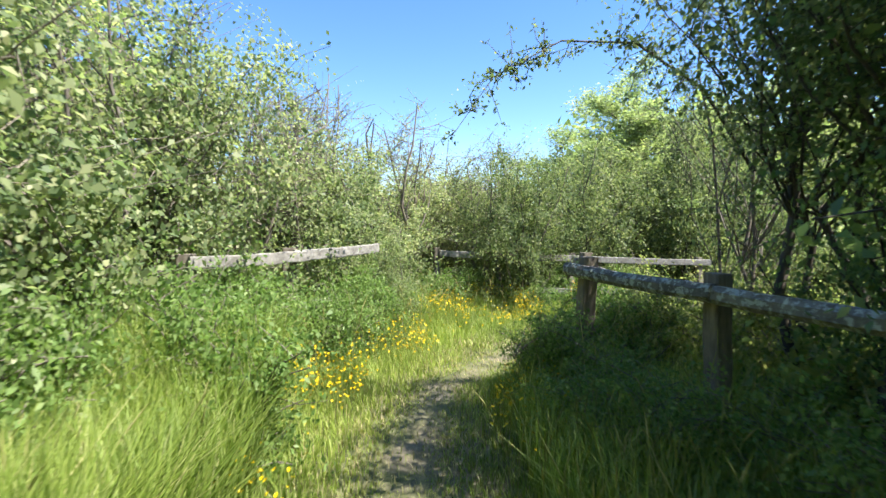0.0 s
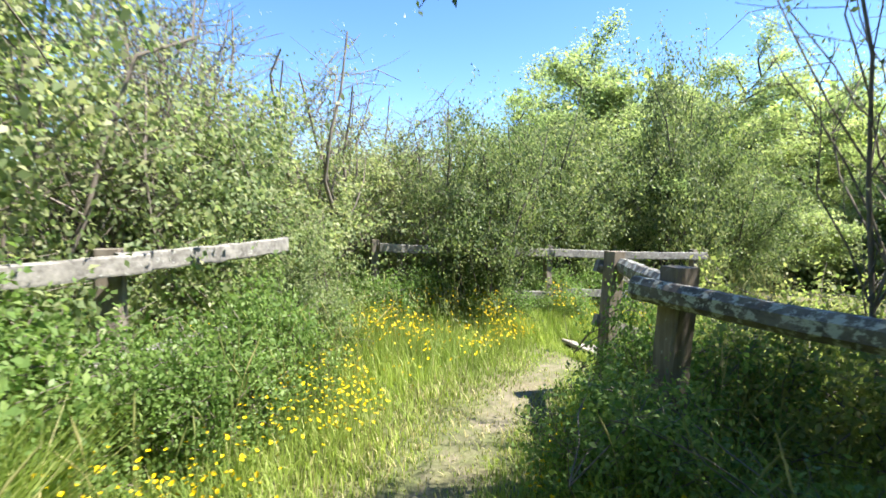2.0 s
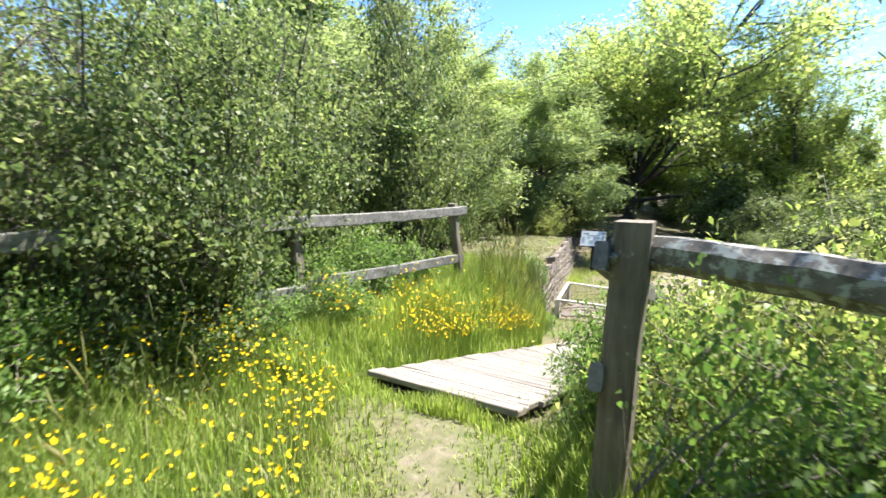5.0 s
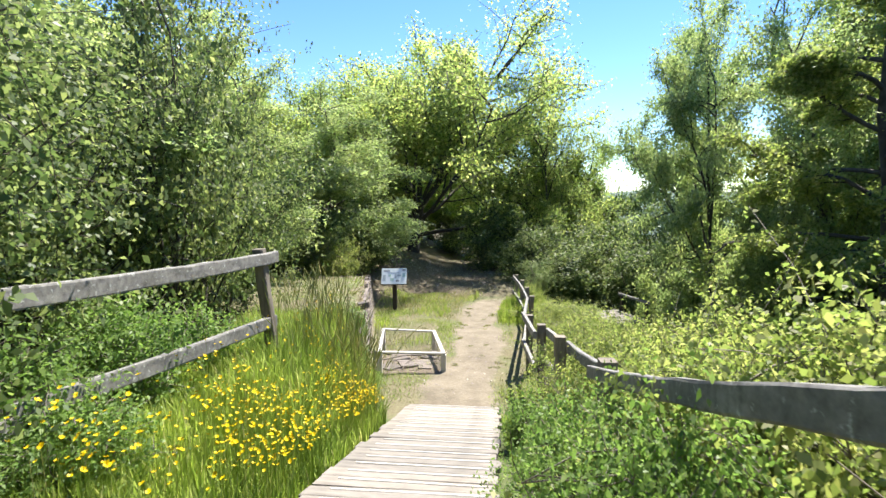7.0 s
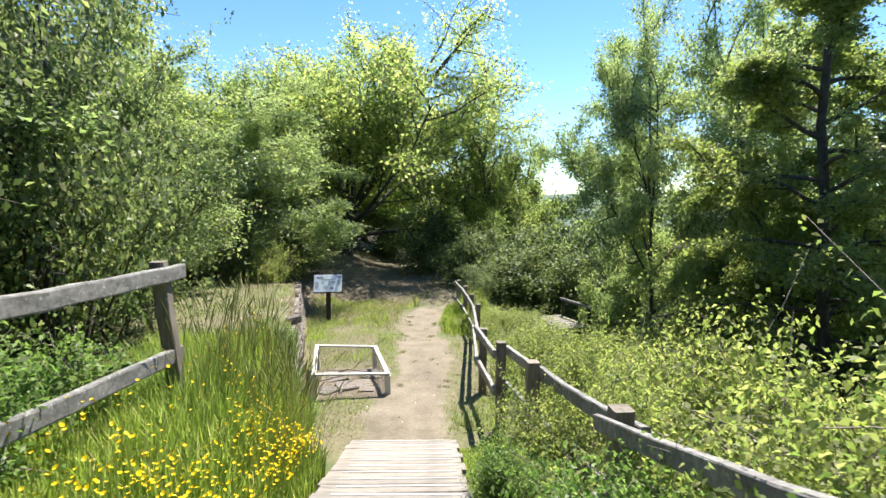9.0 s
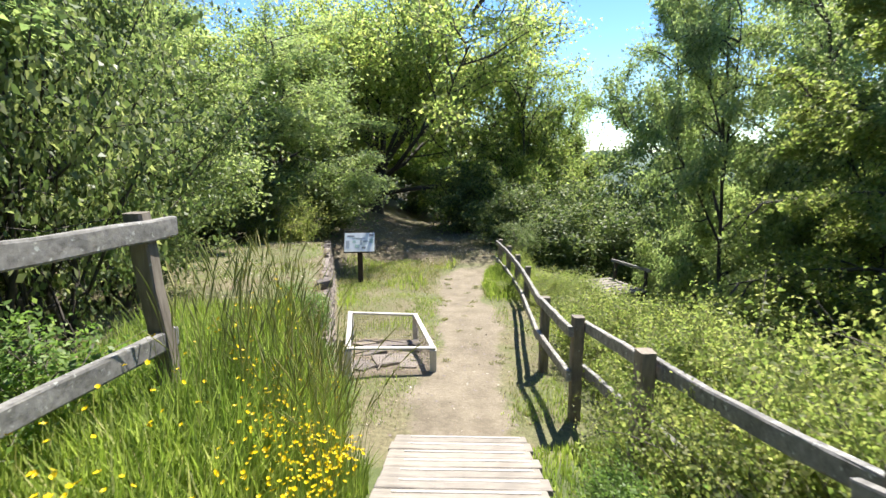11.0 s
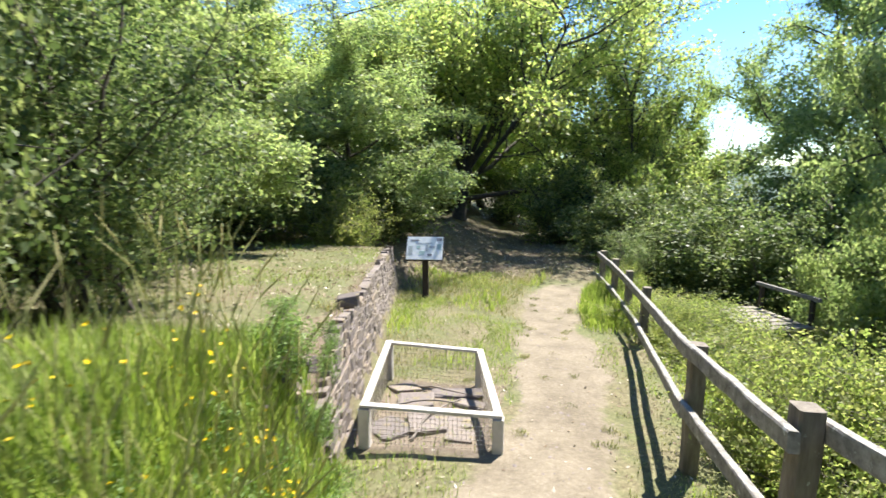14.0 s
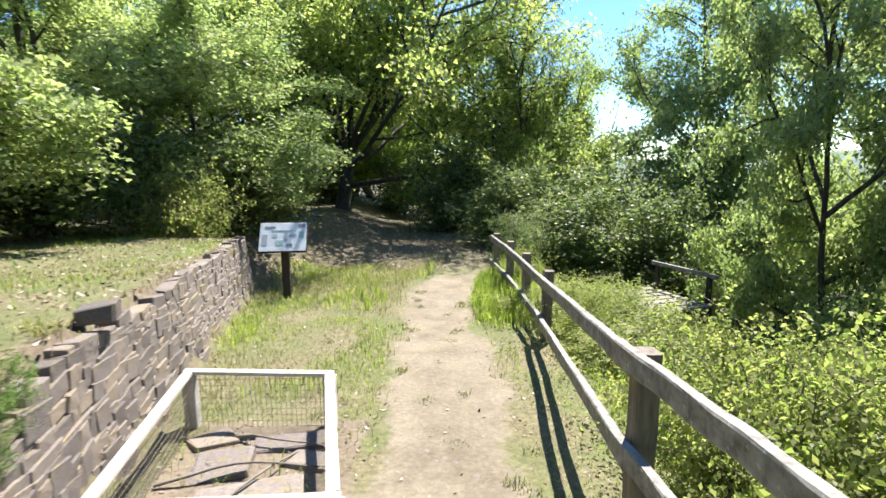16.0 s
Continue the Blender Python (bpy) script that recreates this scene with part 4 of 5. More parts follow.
patch(BRAMBLE, 12, 2.0, 3.8, 1.4, 2.7, (0.9, 1.15), (0.95, 1.25), "tall bright bramble behind the corner of the fence", "bush", "fence brambles", 17)
patch(BRAMBLE, 15, 1.95, 3.3, 6.0, 9.0, (0.7, 1.0), (0.85, 1.2), "bright bramble crowding the back of the fence", "bush", "fence brambles", 18)
patch(BRAMBLE, 3, -4.2, -3.3, 14.3, 15.0, (1.0, 1.2), (1.3, 1.5), "yellow-green young shrub at the terrace edge", "bush", "terrace shrubs", 9)


# ---- grass ----
def blades(name, n, box, seed, height, accept, mat, width=0.006, label="", lean=0.35):
    """One sheet of grass blades over a stretch of ground."""
    rng = np.random.default_rng(seed)
    x, y = rng.uniform(box[0], box[1], n), rng.uniform(box[2], box[3], n)
    keep = rng.uniform(size=n) < accept(x, y)
    x, y = x[keep], y[keep]
    n = len(x)
    h = height(x, y) * rng.uniform(0.5, 1.25, n)
    z = ground_z(x, y) - 0.01
    a = rng.uniform(0, 2 * np.pi, n)
    d = np.stack([np.cos(a), np.sin(a), np.zeros(n)], 1)
    s = np.stack([-np.sin(a), np.cos(a), np.zeros(n)], 1)
    w = (width * rng.uniform(0.6, 1.4, n))[:, None]
    base = np.stack([x, y, z], 1)
    b = rng.uniform(0.1, 1.0, n)[:, None] * lean
    upv = np.array([0, 0, 1.0])
    mid = base + upv * (h * 0.55)[:, None] + d * (h[:, None] * b * 0.25)
    tip = base + upv * (h * (1 - 0.25 * b[:, 0]))[:, None] + d * (h[:, None] * b)
    verts = np.stack([base - s * w, base + s * w, mid + s * w * 0.8, mid - s * w * 0.8, tip], 1).reshape(-1, 3)
    i = np.arange(n)[:, None] * 5
    me = array_mesh(name, verts, np.concatenate([i, i + 1, i + 2, i + 3], 1), np.concatenate([i + 3, i + 2, i + 4], 1), mat)
    return tagged(new(name, me), label, "grass", kind="stuff")


def tall_a(x, y):
    d = track_distance(x, y, TRACK_A)
    return np.interp(d, [0.1, 0.35, 0.8, 1.5, 2.2], [0.03, 0.09, 0.24, 0.42, 0.62]) * (0.8 + 0.3 * np.sin(2.1 * x) * np.sin(1.7 * y))


def in_meadow(x, y):
    d = track_distance(x, y, TRACK_A)
    clear = np.interp(d, [0.05, 0.25, 0.6, 1.2], [0.15, 0.7, 1.0, 1.0])
    return clear * (y < 1.55) * np.where((x > 1.0) & (y > 1.0), 0.4, 1)


blades("meadow_grass", 130000, (-2.2, 9.0, -4.3, 1.6), 1, tall_a, in_meadow, GRASS, 0.0042, "tall fresh green meadow grass beside the path", 0.75)

blades("trodden_grass", 40000, (-0.2, 7.5, -3.2, 0.8), 53, lambda x, y: 0.06 + 0.06 * smooth(0.2, 0.8, track_distance(x, y, TRACK_A)), lambda x, y: (0.25 + 0.75 * smooth(0.08, 0.3, track_distance(x, y, TRACK_A))) * smooth(1.0, 0.6, track_distance(x, y, TRACK_A)), GRASS_DRY, 0.004, "short trodden grass along the meadow path", 0.9)
blades("deck_edge_grass", 2600, (-0.75, 0.75, 1.38, 1.66), 51, lambda x, y: 0.11 + 0.04 * np.sin(7 * x), lambda x, y: 0.75 + 0.25 * np.sin(9 * x), GRASS, 0.004, "short grass growing against the first plank", 0.6)
blades("post_grass", 3200, (0.75, 1.75, 0.0, 1.25), 52, lambda x, y: 0.26 + 0.08 * np.sin(6 * x), lambda x, y: (track_distance(x, y, TRACK_A) > 0.5) * 1.0, GRASS, 0.0045, "tall grass round the foot of the corner post", 0.7)
blades("shade_grass", 11000, (2.9, 8.5, -1.3, 0.35), 21, lambda x, y: 0.5 + 0.1 * np.sin(3 * x), lambda x, y: (track_distance(x, y, TRACK_A) > 0.75) * 1.0, GRASS, 0.0045, "tall shaded grass at the foot of the log fence", 0.8)
blades("weedy_grass", 34000, (1.8, 9.0, -3.9, -2.6), 22, lambda x, y: 0.85 + 0.12 * np.sin(2.5 * x), lambda x, y: (track_distance(x, y, TRACK_A) > 0.8) * 1.0, GRASS, 0.005, "tall bright grass crowding the weeds", 0.7)


def on_bank(x, y):
    edge = -0.62 + 0.05 * (y - 1.6)
    return (x < edge) * np.where(y > 5.2, x < wall_x(y) + 0.12, True) * 1.0


blades("bank_grass", 44000, (-2.4, -0.35, 1.3, 7.4), 2, lambda x, y: np.interp(x, [-1.7, -1.3, -0.9, -0.5], [0.4, 0.47, 0.52, 0.28]) * np.interp(y, [1.3, 3.5, 4.8, 6.2, 7.4], [0.55, 0.6, 1.1, 1.25, 0.5]), on_bank, GRASS, 0.006, "tall green grass on the bank beside the ramp", 0.5)
blades("verge_grass", 26000, (0.80, 2.4, 0.9, 15.5), 3, lambda x, y: np.interp(x, [0.8, 1.3, 2.0], [0.10, 0.22, 0.40]) * (0.7 + 0.5 * np.sin(1.9 * y) ** 2) * np.interp(y, [5, 6.5, 11.8, 12.6], [1, 0.4, 0.4, 1.1]), lambda x, y: np.where((y > 6.2) & (y < 11.9), np.clip((x - 1.6) * 0.8, 0.0, 0.5), 1.0) * (track_distance(x, y, TRACK_B) > 0.5), GRASS, 0.006, "green grass growing through the fence")
blades("terrace_grass", 60000, (-8.5, -0.9, 5.6, 17.5), 4, lambda x, y: 0.04 + 0.02 * np.sin(2 * x) * np.sin(1.4 * y), lambda x, y: (x < wall_x(y) - slope_run(y) + 0.02) * (0.35 + 0.65 * (np.sin(1.1 * x + 0.5) * np.sin(0.9 * y) > -0.2)), GRASS_DRY, 0.0035, "short dry grass on the terrace", 0.8)
blades("path_side_grass", 75000, (-4.5, 1.6, 6.5, 22.0), 5, lambda x, y: 0.035 + 0.05 * smooth(0.2, 0.8, np.sin(1.6 * x + 1.0) * np.sin(1.1 * y)) + 0.10 * smooth(12.0, 15.0, y), lambda x, y: smooth(17.0, 14.6, y - 0.6 * x) * (x > wall_x(y) + 0.05) * smooth(0.42, 0.85, track_distance(x, y, TRACK_B)) * np.where((y > 7.7) & (y < 9.4) & (x < 0), 0.25, 1.0), GRASS_DRY, 0.0035, "patchy dry grass beside the sandy path", 0.8)
blades("wall_dry_grass", 5200, (-2.0, -0.5, 5.3, 8.7), 54, lambda x, y: 0.10 + 0.05 * np.sin(7 * y), lambda x, y: (x < wall_x(y) + 0.14) * (x > wall_x(y) - slope_run(y) - 0.25) * (np.sin(5 * y + 3 * x) > -0.3), GRASS_DRY, 0.004, "dry grass tufts on the crumbling wall face", 0.9)
blades("green_tufts", 9000, (-3.0, 1.9, 9.8, 16.0), 6, lambda x, y: 0.20 + 0 * x, lambda x, y: (x > wall_x(y) + 0.1) * (track_distance(x, y, TRACK_B) > 0.5) * np.where(x > 0.7, (y > 11.6) & (y < 15), (np.sin(2.3 * x) * np.sin(1.7 * y + 1) > 0.45)), GRASS, 0.006, "green grass tufts along the sandy path", 0.7)


tuft_rng = np.random.default_rng(31)
tuft_at = np.stack([tuft_rng.normal(0.5, 0.6, 46), tuft_rng.uniform(6.6, 14.0, 46)], 1)


def near_tuft(x, y):
    d = np.full(len(x), 9.0)
    for px, py in tuft_at:
        d = np.minimum(d, np.hypot(x - px, y - py))
    return (d < 0.07) * (x > wall_x(y) + 0.1)


blades("path_tufts", 60000, (-0.9, 1.7, 6.5, 14.1), 9, lambda x, y: 0.045 + 0.02 * np.sin(9 * x), near_tuft, GRASS_DRY, 0.003, "small grass tufts dotted over the sandy path", 0.9)


def stalks(name, n, box, seed, height, accept, label):
    """Thin flowering grass stalks, each with a loose seed head."""
    rng = np.random.default_rng(seed)
    x, y = rng.uniform(box[0], box[1], n), rng.uniform(box[2], box[3], n)
    keep = accept(x, y) > 0
    x, y = x[keep], y[keep]
    paths = []
    for px, py in zip(x, y):
        h = height * rng.uniform(0.75, 1.25)
        lean = rng.normal(size=2) * 0.12 * h
        z = gz(px, py)
        pts = np.array([[px, py, z], [px + lean[0] * 0.3, py + lean[1] * 0.3, z + h * 0.5], [px + lean[0] * 0.8, py + lean[1] * 0.8, z + h * 0.82], [px + lean[0], py + lean[1], z + h * 0.9], [px + lean[0] * 1.3, py + lean[1] * 1.3, z + h]])
        paths.append((pts, [0.0016, 0.0014, 0.0012, 0.0055, 0.0012]))
    v, f = tube_arrays(paths, 4)
    return tagged(new(name, array_mesh(name, v, f, None, SEED)), label, "grass", kind="stuff")


def turf_patch(x, y):
    wave = np.sin(1.7 * x + 0.6 * y + 0.8) * np.sin(1.3 * y - 0.5 * x) + 0.5 * np.sin(4.1 * x + 1.0) * np.sin(3.3 * y + 2.0)
    return smooth(-0.35, 0.45, wave)


blades("path_turf", 42000, (-2.6, 1.5, 6.6, 16.0), 41, lambda x, y: 0.05 + 0.05 * turf_patch(x, y), lambda x, y: (x > wall_x(y) + 0.06) * smooth(0.38, 0.75, track_distance(x, y, TRACK_B) + 0.12 * np.sin(5 * y) * np.sin(3.1 * x)) * turf_patch(x, y) * np.where((y > 7.7) & (y < 9.4) & (x < 0), 0.12, 1.0), GRASS, 0.0032, "short green turf beside the sandy path", 0.9)
blades("terrace_turf", 13000, (-6.0, -0.9, 8.0, 15.0), 42, lambda x, y: 0.04 + 0.04 * turf_patch(x, y), lambda x, y: (x < wall_x(y) - slope_run(y) - 0.05) * turf_patch(x, y) * np.interp(y, [8, 9.5, 11], [0.35, 0.7, 1]), GRASS, 0.0032, "short green turf on the terrace", 0.9)
stalks("shade_stalks", 900, (4.2, 8.6, -1.5, 0.2), 3, 0.6, lambda x, y: (track_distance(x, y, TRACK_A) > 0.6) & (np.sin(5 * x) * np.sin(4 * y) > -0.2), "pale flowering grass stalks in the shade")
stalks("bank_stalks", 480, (-1.5, -0.5, 4.6, 6.8), 1, 0.95, on_bank, "straw-coloured grass stalks with seed heads")
stalks("meadow_stalks", 900, (-1.2, 8.0, -3.9, 0.6), 2, 0.75, lambda x, y: track_distance(x, y, TRACK_A) > 0.9, "straw-coloured grass stalks with seed heads")


# ---- buttercups ----
def flowers(name, n, box, seed, height, accept, label):
    """Cupped five-petalled flowers on thin stems."""
    rng = np.random.default_rng(seed)
    x, y = rng.uniform(box[0], box[1], n), rng.uniform(box[2], box[3], n)
    keep = rng.uniform(size=n) < accept(x, y)
    x, y = x[keep], y[keep]
    n = len(x)
    h = height(x, y) * rng.uniform(0.8, 1.25, n)
    head = np.stack([x, y, ground_z(x, y) + h], 1)
    r = rng.uniform(0.0075, 0.012, n)
    tilt = rng.normal(size=(n, 2)) * 0.35
    verts, quads = [], []
    for k in range(5):
        a = 2 * np.pi * k / 5 + x * 50
        out = np.stack([np.cos(a), np.sin(a), tilt[:, 0] * np.cos(a) + tilt[:, 1] * np.sin(a)], 1)
        side = np.stack([-np.sin(a), np.cos(a), -tilt[:, 0] * np.sin(a) + tilt[:, 1] * np.cos(a)], 1)
        upv = np.array([0, 0, 1.0])
        rr = r[:, None]
        i = sum(len(v) for v in verts) + np.arange(n)[:, None] * 4
        verts.append(np.stack([head, head + out * rr * 0.75 + side * rr * 0.62 + upv * rr * 0.35, head + out * rr * 1.15 + upv * rr * 0.7, head + out * rr * 0.75 - side * rr * 0.62 + upv * rr * 0.35], 1).reshape(-1, 3))
        quads.append(np.concatenate([i, i + 1, i + 2, i + 3], 1))
    ob = tagged(new(name, array_mesh(name, np.concatenate(verts), np.concatenate(quads), None, PETAL)), label, "flower", kind="stuff")
    paths = [(np.array([[p[0] + 0.01, p[1], p[2] - q], [p[0] + 0.006, p[1] + 0.006, p[2] - q * 0.5], p]), [0.0016, 0.0013, 0.001]) for p, q in zip(head, h)]
    v, f = tube_arrays(paths, 3)
    tagged(new(name + "_stem", array_mesh(name + "_stem", v, f, None, GRASS)), "thin green buttercup stems", "stem", kind="stuff")
    return ob


flowers("meadow_buttercup", 14000, (-1.6, 5.2, -3.1, 1.2), 3, lambda x, y: np.interp(track_distance(x, y, TRACK_A), [0.4, 1.2, 2], [0.18, 0.38, 0.5]), lambda x, y: (track_distance(x, y, TRACK_A) > 0.55) * np.where((x - 1.33) * 0.46 + (y - 0.87) * 0.89 > -0.1, 0, 1) * np.where(y > -0.9 - 0.3 * x + 1.4, np.where(x < 0.6, 0.9, 0.25), np.clip(0.25 + 1.2 * np.sin(2.6 * x + 0.8 * y) * np.sin(3.1 * y - 0.4 * x), 0.12, 1)), "yellow buttercups scattered through meadow grass")
flowers("bank_buttercup", 3900, (-1.45, -0.45, 1.9, 6.6), 4, lambda x, y: np.interp(x, [-1.4, -0.6], [0.54, 0.4]), lambda x, y: on_bank(x, y) * np.interp(x, [-1.4, -1.0, -0.6], [0.3, 0.8, 1.0]) * np.clip(np.sin(3.1 * x + 1.3 * y) * np.sin(2.4 * y + 0.5) * 1.3 + 0.3 + 0.35 * (y > 4.0), 0.12, 1), "dense yellow buttercups on the grassy bank")
flowers("fence_buttercup", 70, (1.2, 3.4, -0.9, 0.6), 5, lambda x, y: 0.28 + 0 * x, lambda x, y: (track_distance(x, y, TRACK_A) > 0.6) * (y < 0.9 - 0.45 * (x - 1.3)) * 1.0, "yellow buttercups in the shade of the fence")


# ---- wooden deck on the slope ----
def deck():
    base = Vector((4.4, 14.4, -1.66))
    root = thing("deck", base, "grey slatted wooden deck with a low handrail", "deck", turn=17)
    me_bm = box_bm(1.15, 0.17, 0.04, 0.006)
    me = bpy.data.meshes.new("plank")
    me_bm.to_mesh(me)
    me_bm.free()
    me.materials.append(PLANK_WOOD)
    for k in range(7):
        ob = new("plank", me)
        ob.parent = root
        ob.location = (0, -0.66 + 0.22 * k, 0)
    for x in (-0.5, 0.5):
        part("bearer", box_bm(0.08, 1.55, 0.14, 0.004, (x, 0, -0.09)), DARK_WOOD, root)
        for y in (-0.65, 0.65):
            part("leg", box_bm(0.09, 0.09, 1.0, 0.004, (x, y, -0.62)), DARK_WOOD, root)
    for y in (-0.6, 0.6):
        part("rail_post", box_bm(0.07, 0.07, 0.55, 0.004, (0.62, y, 0.2)), DARK_WOOD, root)
    part("handrail", box_bm(0.06, 1.5, 0.07, 0.004, (0.62, 0, 0.50)), RAIL_WOOD, root)


deck()

# ---- far ridge ----
# the haze of distance is mixed into the ridge's base colour
RIDGE, nt, bsdf, _ = material("haze-tinted wooded ridge")
nt.links.new(ramp(nt, noise_out(nt, 0.05, 5.0), [(0.35, (0.075, 0.11, 0.085)), (0.65, (0.13, 0.17, 0.13))]), bsdf.inputs["Base Color"])
bsdf.inputs["Roughness"].default_value = 1.0
ang = np.linspace(radians(-70), radians(250), 120)
tops = 16 + 7 * np.sin(3 * ang + 0.6) + 3 * np.sin(11 * ang) + 1.2 * np.sin(37 * ang)
rows_xyz = [np.stack([d * np.cos(ang), d * np.sin(ang), h], 1) for d, h in ((420, 0 * ang - 25), (470, tops * 0.5 - 8), (560, tops), (700, tops * 0 - 25))]
i = np.arange(119)[None, :] + 120 * np.arange(3)[:, None]
tagged(new("backdrop_ridge", array_mesh("backdrop_ridge", np.concatenate(rows_xyz), np.stack([i, i + 1, i + 121, i + 120], -1).reshape(-1, 4), None, RIDGE, True)), "haze-tinted wooded ridge on the horizon", "hill", kind="structure")


# ---- stones: in the dig, and the dry wall ----
def stone_mesh(seed):
    r = random.Random(seed)
    bm = bmesh.new()
    bmesh.ops.create_cube(bm, size=1.0)
    for v in bm.verts:
        v.co += Vector((r.uniform(-0.03, 0.03), r.uniform(-0.14, 0.14), r.uniform(-0.14, 0.14)))
    bmesh.ops.bevel(bm, geom=bm.edges[:], offset=0.055, segments=1, affect="EDGES")
    for v in bm.verts:
        v.co += Vector((r.uniform(-0.03, 0.03), r.uniform(-0.02, 0.02), r.uniform(-0.02, 0.02)))
    me = bpy.data.meshes.new("stone")
    bm.to_mesh(me)
    bm.free()
    me.materials.append(STONE)
    return me


STONES = [stone_mesh(s) for s in range(10)]
r = random.Random(8)
for k, (x, y, w, d, h, a) in enumerate([(-0.55, 8.35, 0.55, 0.36, 0.12, 20), (-0.95, 8.2, 0.30, 0.34, 0.10, 50), (-0.35, 8.8, 0.30, 0.22, 0.10, -20), (-0.85, 8.75, 0.36, 0.26, 0.14, 10), (-0.5, 9.05, 0.5, 0.18, 0.12, 5), (-1.05, 9.1, 0.28, 0.2, 0.12, 35), (-0.35, 8.15, 0.22, 0.2, 0.08, 0)]):
    ob = new("slab", STONES[k])
    ob.matrix_world = pose(x, y, gz(x, y) - h * 0.22, r.uniform(-5, 5), r.uniform(-5, 5), a) @ Matrix.Diagonal((w, d, h, 1))
    tagged(ob, "flat weathered stone slab in the bare dig", "stone", "dig stones")

wall = thing("stone_wall", (float(wall_x(9.7)), 9.7, gz(-1.2, 9.7)), "low dry-stone retaining wall of brown and grey rubble", "wall", kind="structure")
wall_at = wall.matrix_world.inverted()
yaw = math.degrees(math.atan(0.203))


def lay(x, y, z, along, deep, high, rx=0.0, ry=0.0, rz=0.0):
    ob = new("stone", r.choice(STONES))
    ob.parent = wall
    ob.matrix_local = wall_at @ pose(x, y, z, rx, ry, yaw + rz) @ Matrix.Diagonal((deep, along, high, 1))


far_stones = bmesh.new()
for course in range(13):
    y = 7.35 + 0.3 * r.random()
    while y < 14.2:
        along = r.uniform(0.06, 0.19)
        mid = y + along / 2
        wx = float(wall_x(mid))
        low = gz(wx + 0.25, mid) - 0.03
        top = gz(wx - 1.0, mid) + 0.03
        ruin = np.interp(mid, [7.3, 7.9, 8.5, 8.8], [0.55, 0.80, 0.93, 1.0])
        step = 0.068
        double = r.random() < 0.3
        z = low + step * (course + (1.0 if double else 0.5)) + 0.035 * math.sin(2.3 * mid + 0.7 * course)
        part_up = (z - low) / (top - low)
        if z + step * (0.7 if double else 0.2) < low + (top - low) * ruin:
            back = float(slope_run(mid)) * part_up
            spot = (wx + 0.005 - back + r.uniform(-0.006, 0.006), mid, z + r.uniform(-0.01, 0.01), along * 1.28, 0.13, step * (1.9 if double else r.uniform(1.2, 1.5)), r.uniform(-8, 8), r.uniform(-1.5, 1.5), r.uniform(-1.5, 1.5))
            if mid < 10.6:
                lay(*spot)
            else:
                px, py, pz, sa, sd, sh, ax, ay, az = spot
                before = len(far_stones.verts)
                far_stones.from_mesh(r.choice(STONES))
                far_stones.verts.ensure_lookup_table()
                bmesh.ops.transform(far_stones, matrix=wall_at @ pose(px, py, pz, ax, ay, yaw + az) @ Matrix.Diagonal((sd, sa, sh, 1)), verts=far_stones.verts[before:])
        y += along + 0.006
tagged(part("far_stonework", far_stones, STONE, wall), kind="stuff")
for k in range(110):
    y = r.uniform(5.3, 7.5)
    x = float(wall_x(y)) - float(slope_run(y)) * r.uniform(-0.15, 1.0)
    lay(x, y, gz(x, y) + r.uniform(-0.035, 0.012), r.uniform(0.04, 0.13), r.uniform(0.05, 0.10), r.uniform(0.04, 0.11), r.uniform(-22, 22), r.uniform(-28, 28), r.uniform(-40, 40))
y = 8.86
lay(float(wall_x(y)) - 0.06, y, gz(float(wall_x(y)) - 0.6, y) + 0.005, 0.15, 0.2, 0.09, 3, -4, 6)

# ---- small stones and bits on the path ----
prng = np.random.default_rng(12)
bits = []
for k in range(520):
    y = prng.uniform(6.4, 14.5)
    x = prng.normal(0.2, 0.75)
    if x < float(wall_x(y)) + 0.15 or x > 1.7:
        continue
    bits.append((x, y, prng.uniform(0.008, 0.028)))
verts, tris = [], []
for x, y, size in bits:
    j = len(verts)
    z = gz(x, y)
    turn = prng.uniform(0, 6.28)
    for a in range(4):
        verts.append((x + size * math.cos(turn + a * 1.571) * prng.uniform(0.6, 1.2), y + size * math.sin(turn + a * 1.571) * prng.uniform(0.6, 1.2), z - 0.004))
    verts.append((x, y, z + size * 0.55))
    tris += [(j, j + 1, j + 4), (j + 1, j + 2, j + 4), (j + 2, j + 3, j + 4), (j + 3, j, j + 4)]
tagged(new("path_pebbles", array_mesh("path_pebbles", np.array(verts), None, np.array(tris), STONE)), "small stones and crumbs scattered over the sandy path", "pebbles", kind="stuff")


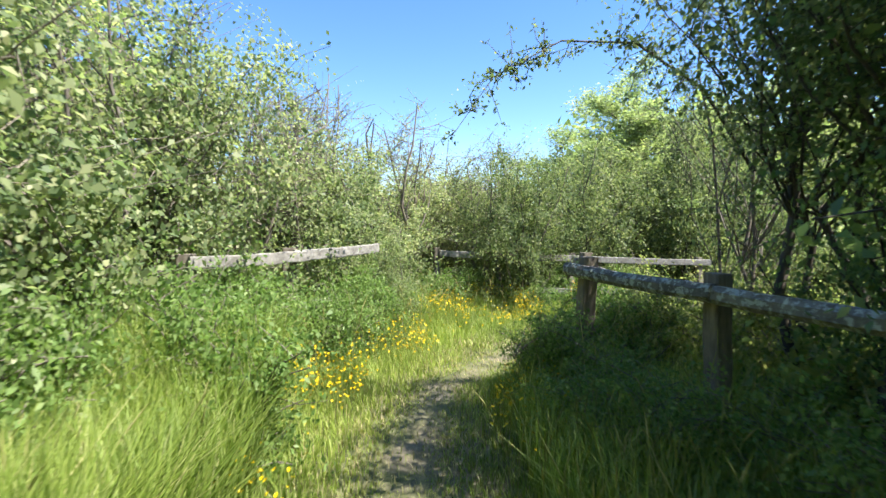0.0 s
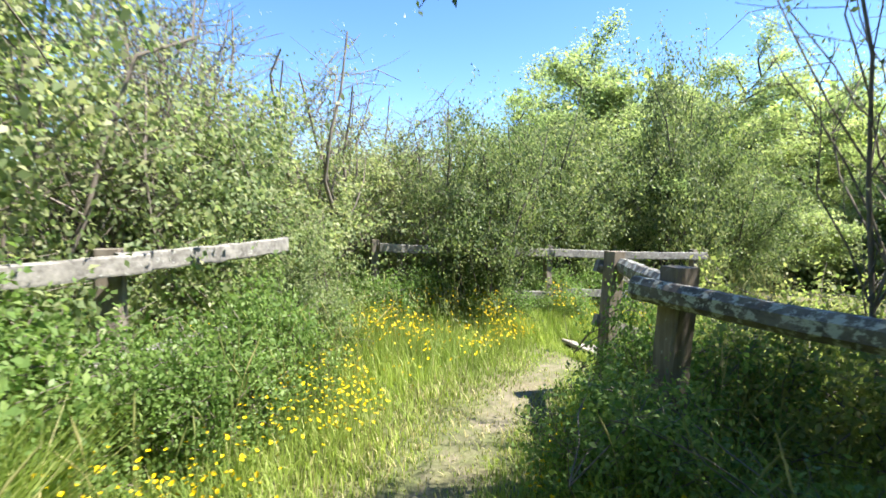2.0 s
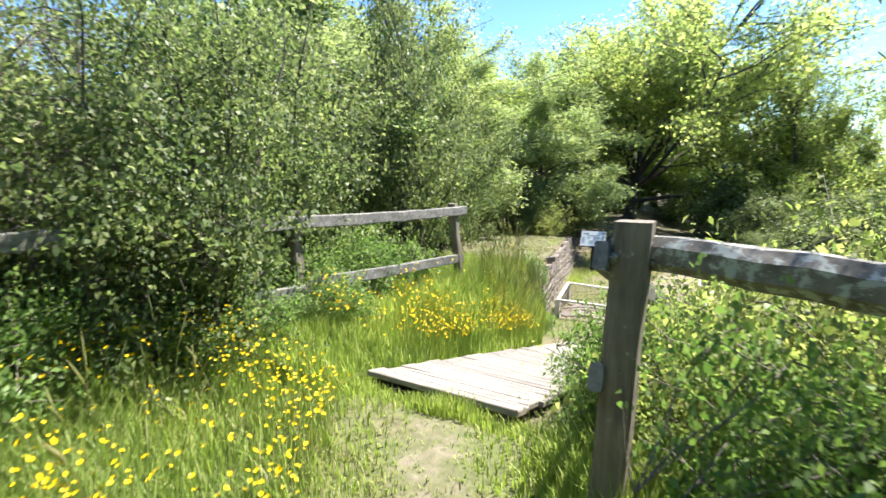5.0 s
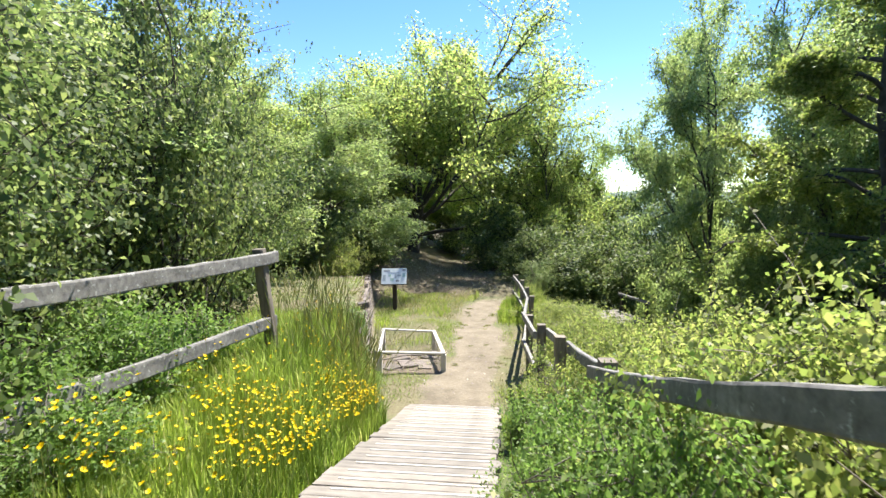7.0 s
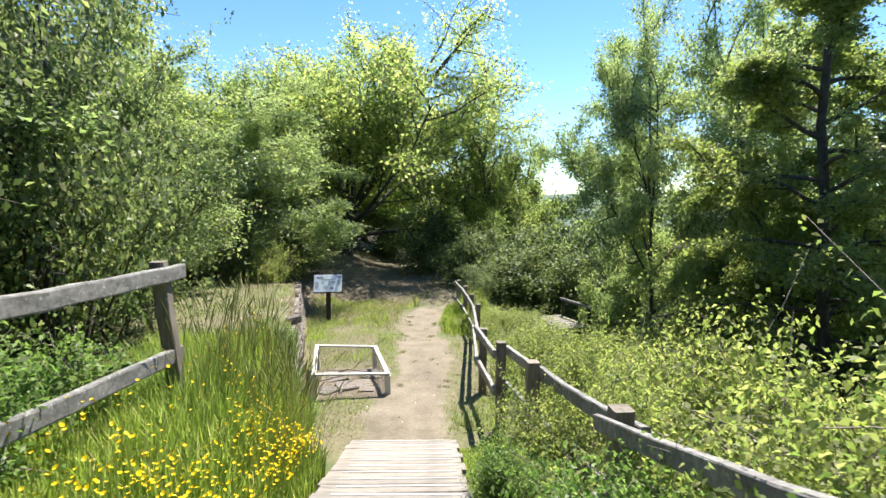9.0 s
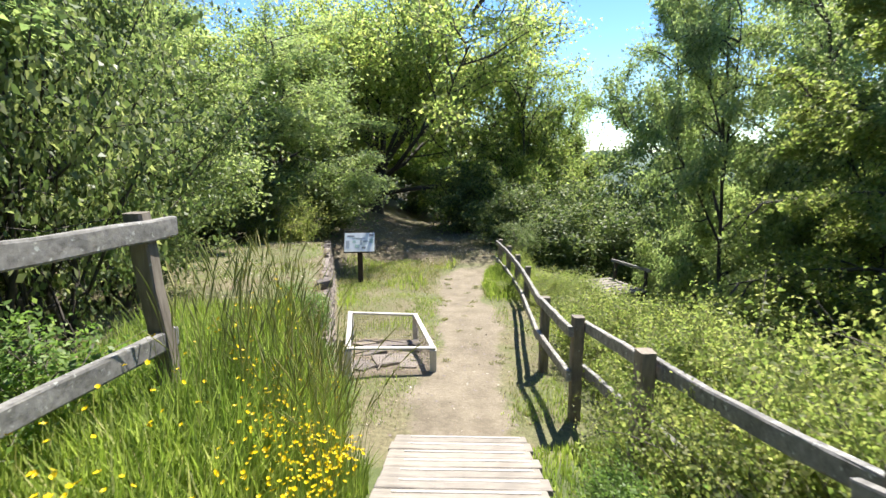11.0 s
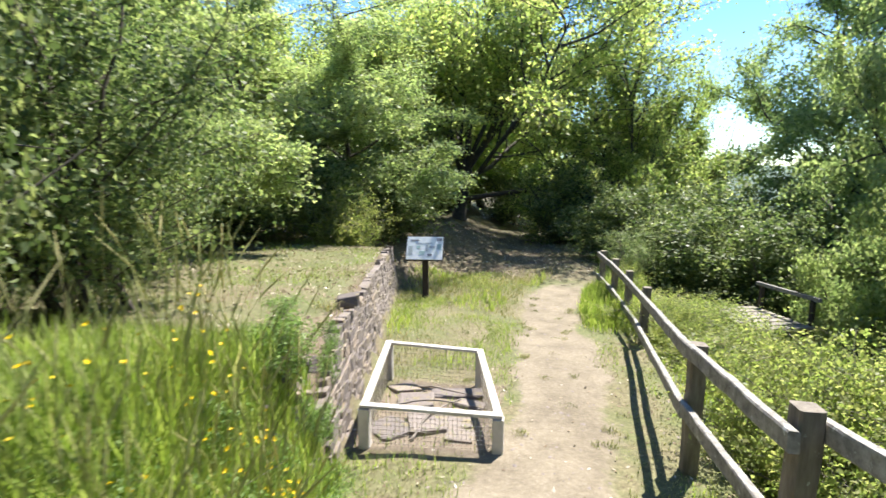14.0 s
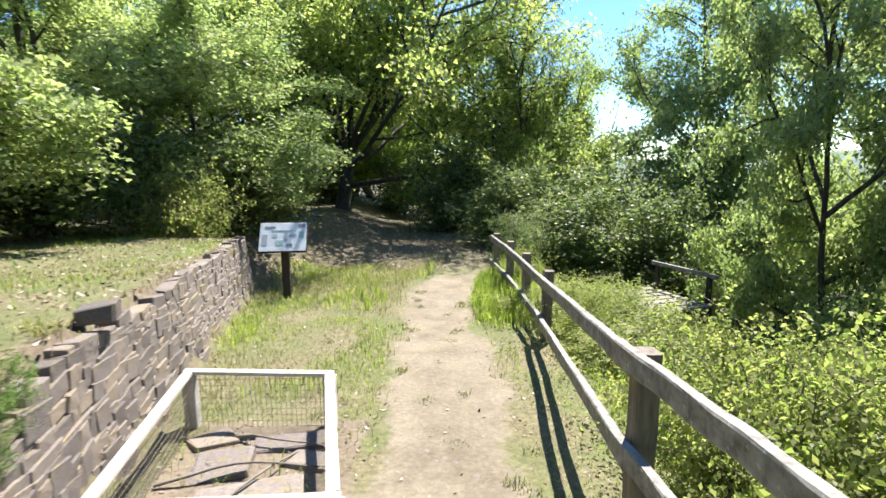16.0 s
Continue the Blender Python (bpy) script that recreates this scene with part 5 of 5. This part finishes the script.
# ---- dry litter on the turf, roots in the dig ----
def flakes(name, n, box, seed, size, accept, label):
    rng = np.random.default_rng(seed)
    x, y = rng.uniform(box[0], box[1], n), rng.uniform(box[2], box[3], n)
    keep = accept(x, y) > rng.uniform(size=n)
    x, y = x[keep], y[keep]
    at = np.stack([x, y, ground_z(x, y) + 0.006], 1)
    nrm = rng.normal(size=(len(x), 3)) * 0.35 + np.array([0, 0, 1.0])
    nrm /= np.linalg.norm(nrm, axis=1)[:, None]
    d = rng.normal(size=(len(x), 3))
    d -= (d * nrm).sum(1)[:, None] * nrm
    d /= np.linalg.norm(d, axis=1)[:, None]
    w = np.cross(nrm, d)
    s = (size * rng.uniform(0.5, 1.5, len(x)))[:, None]
    verts = np.stack([at - d * s, at + w * s * 0.45, at + d * s + nrm * s * 0.3, at - w * s * 0.45], 1).reshape(-1, 3)
    i = np.arange(len(x))[:, None] * 4
    tagged(new(name, array_mesh(name, verts, np.concatenate([i, i + 1, i + 2, i + 3], 1), None, LITTER)), label, "litter", kind="stuff")


flakes("terrace_litter", 9000, (-7.5, -0.9, 5.4, 14.5), 1, 0.022, lambda x, y: (x < wall_x(y) - 0.05) * np.interp(x - wall_x(y), [-5, -0.2], [0.25, 1.0]), "dry leaves and crumbs scattered on the terrace turf")
flakes("path_litter", 4200, (-2.4, 1.9, 6.4, 16.5), 2, 0.016, lambda x, y: (x > wall_x(y) + 0.03) * np.where(track_distance(x, y, TRACK_B) < 0.45, 0.18, 0.8), "dry leaves and bits beside the sandy path")
flakes("oak_litter", 7000, (-5.5, 2.2, 14.8, 24.0), 3, 0.035, lambda x, y: smooth(14.8, 16.5, y - 0.4 * x), "brown leaf litter under the oak")
for k, (p, q, lift) in enumerate([((-1.15, 8.55), (-0.2, 8.75), 0.07), ((-0.95, 9.1), (-0.3, 8.95), 0.06), ((-0.75, 8.05), (-0.45, 8.9), 0.05)]):
    pts = [(p[0] + (q[0] - p[0]) * f + 0.03 * math.sin(7 * f + k), p[1] + (q[1] - p[1]) * f + 0.04 * math.sin(5 * f + 2 * k), gz(p[0] + (q[0] - p[0]) * f, p[1] + (q[1] - p[1]) * f) + lift * math.sin(3.14 * f) + 0.02) for f in np.linspace(0, 1, 8)]
    v, f = tube_arrays([(np.array(pts), np.linspace(0.012, 0.005, 8))], 6)
    tagged(new("root", array_mesh("root", v, f, None, TWIG, True)), "bare grey root lying across the dig stones", "root", "dig roots")
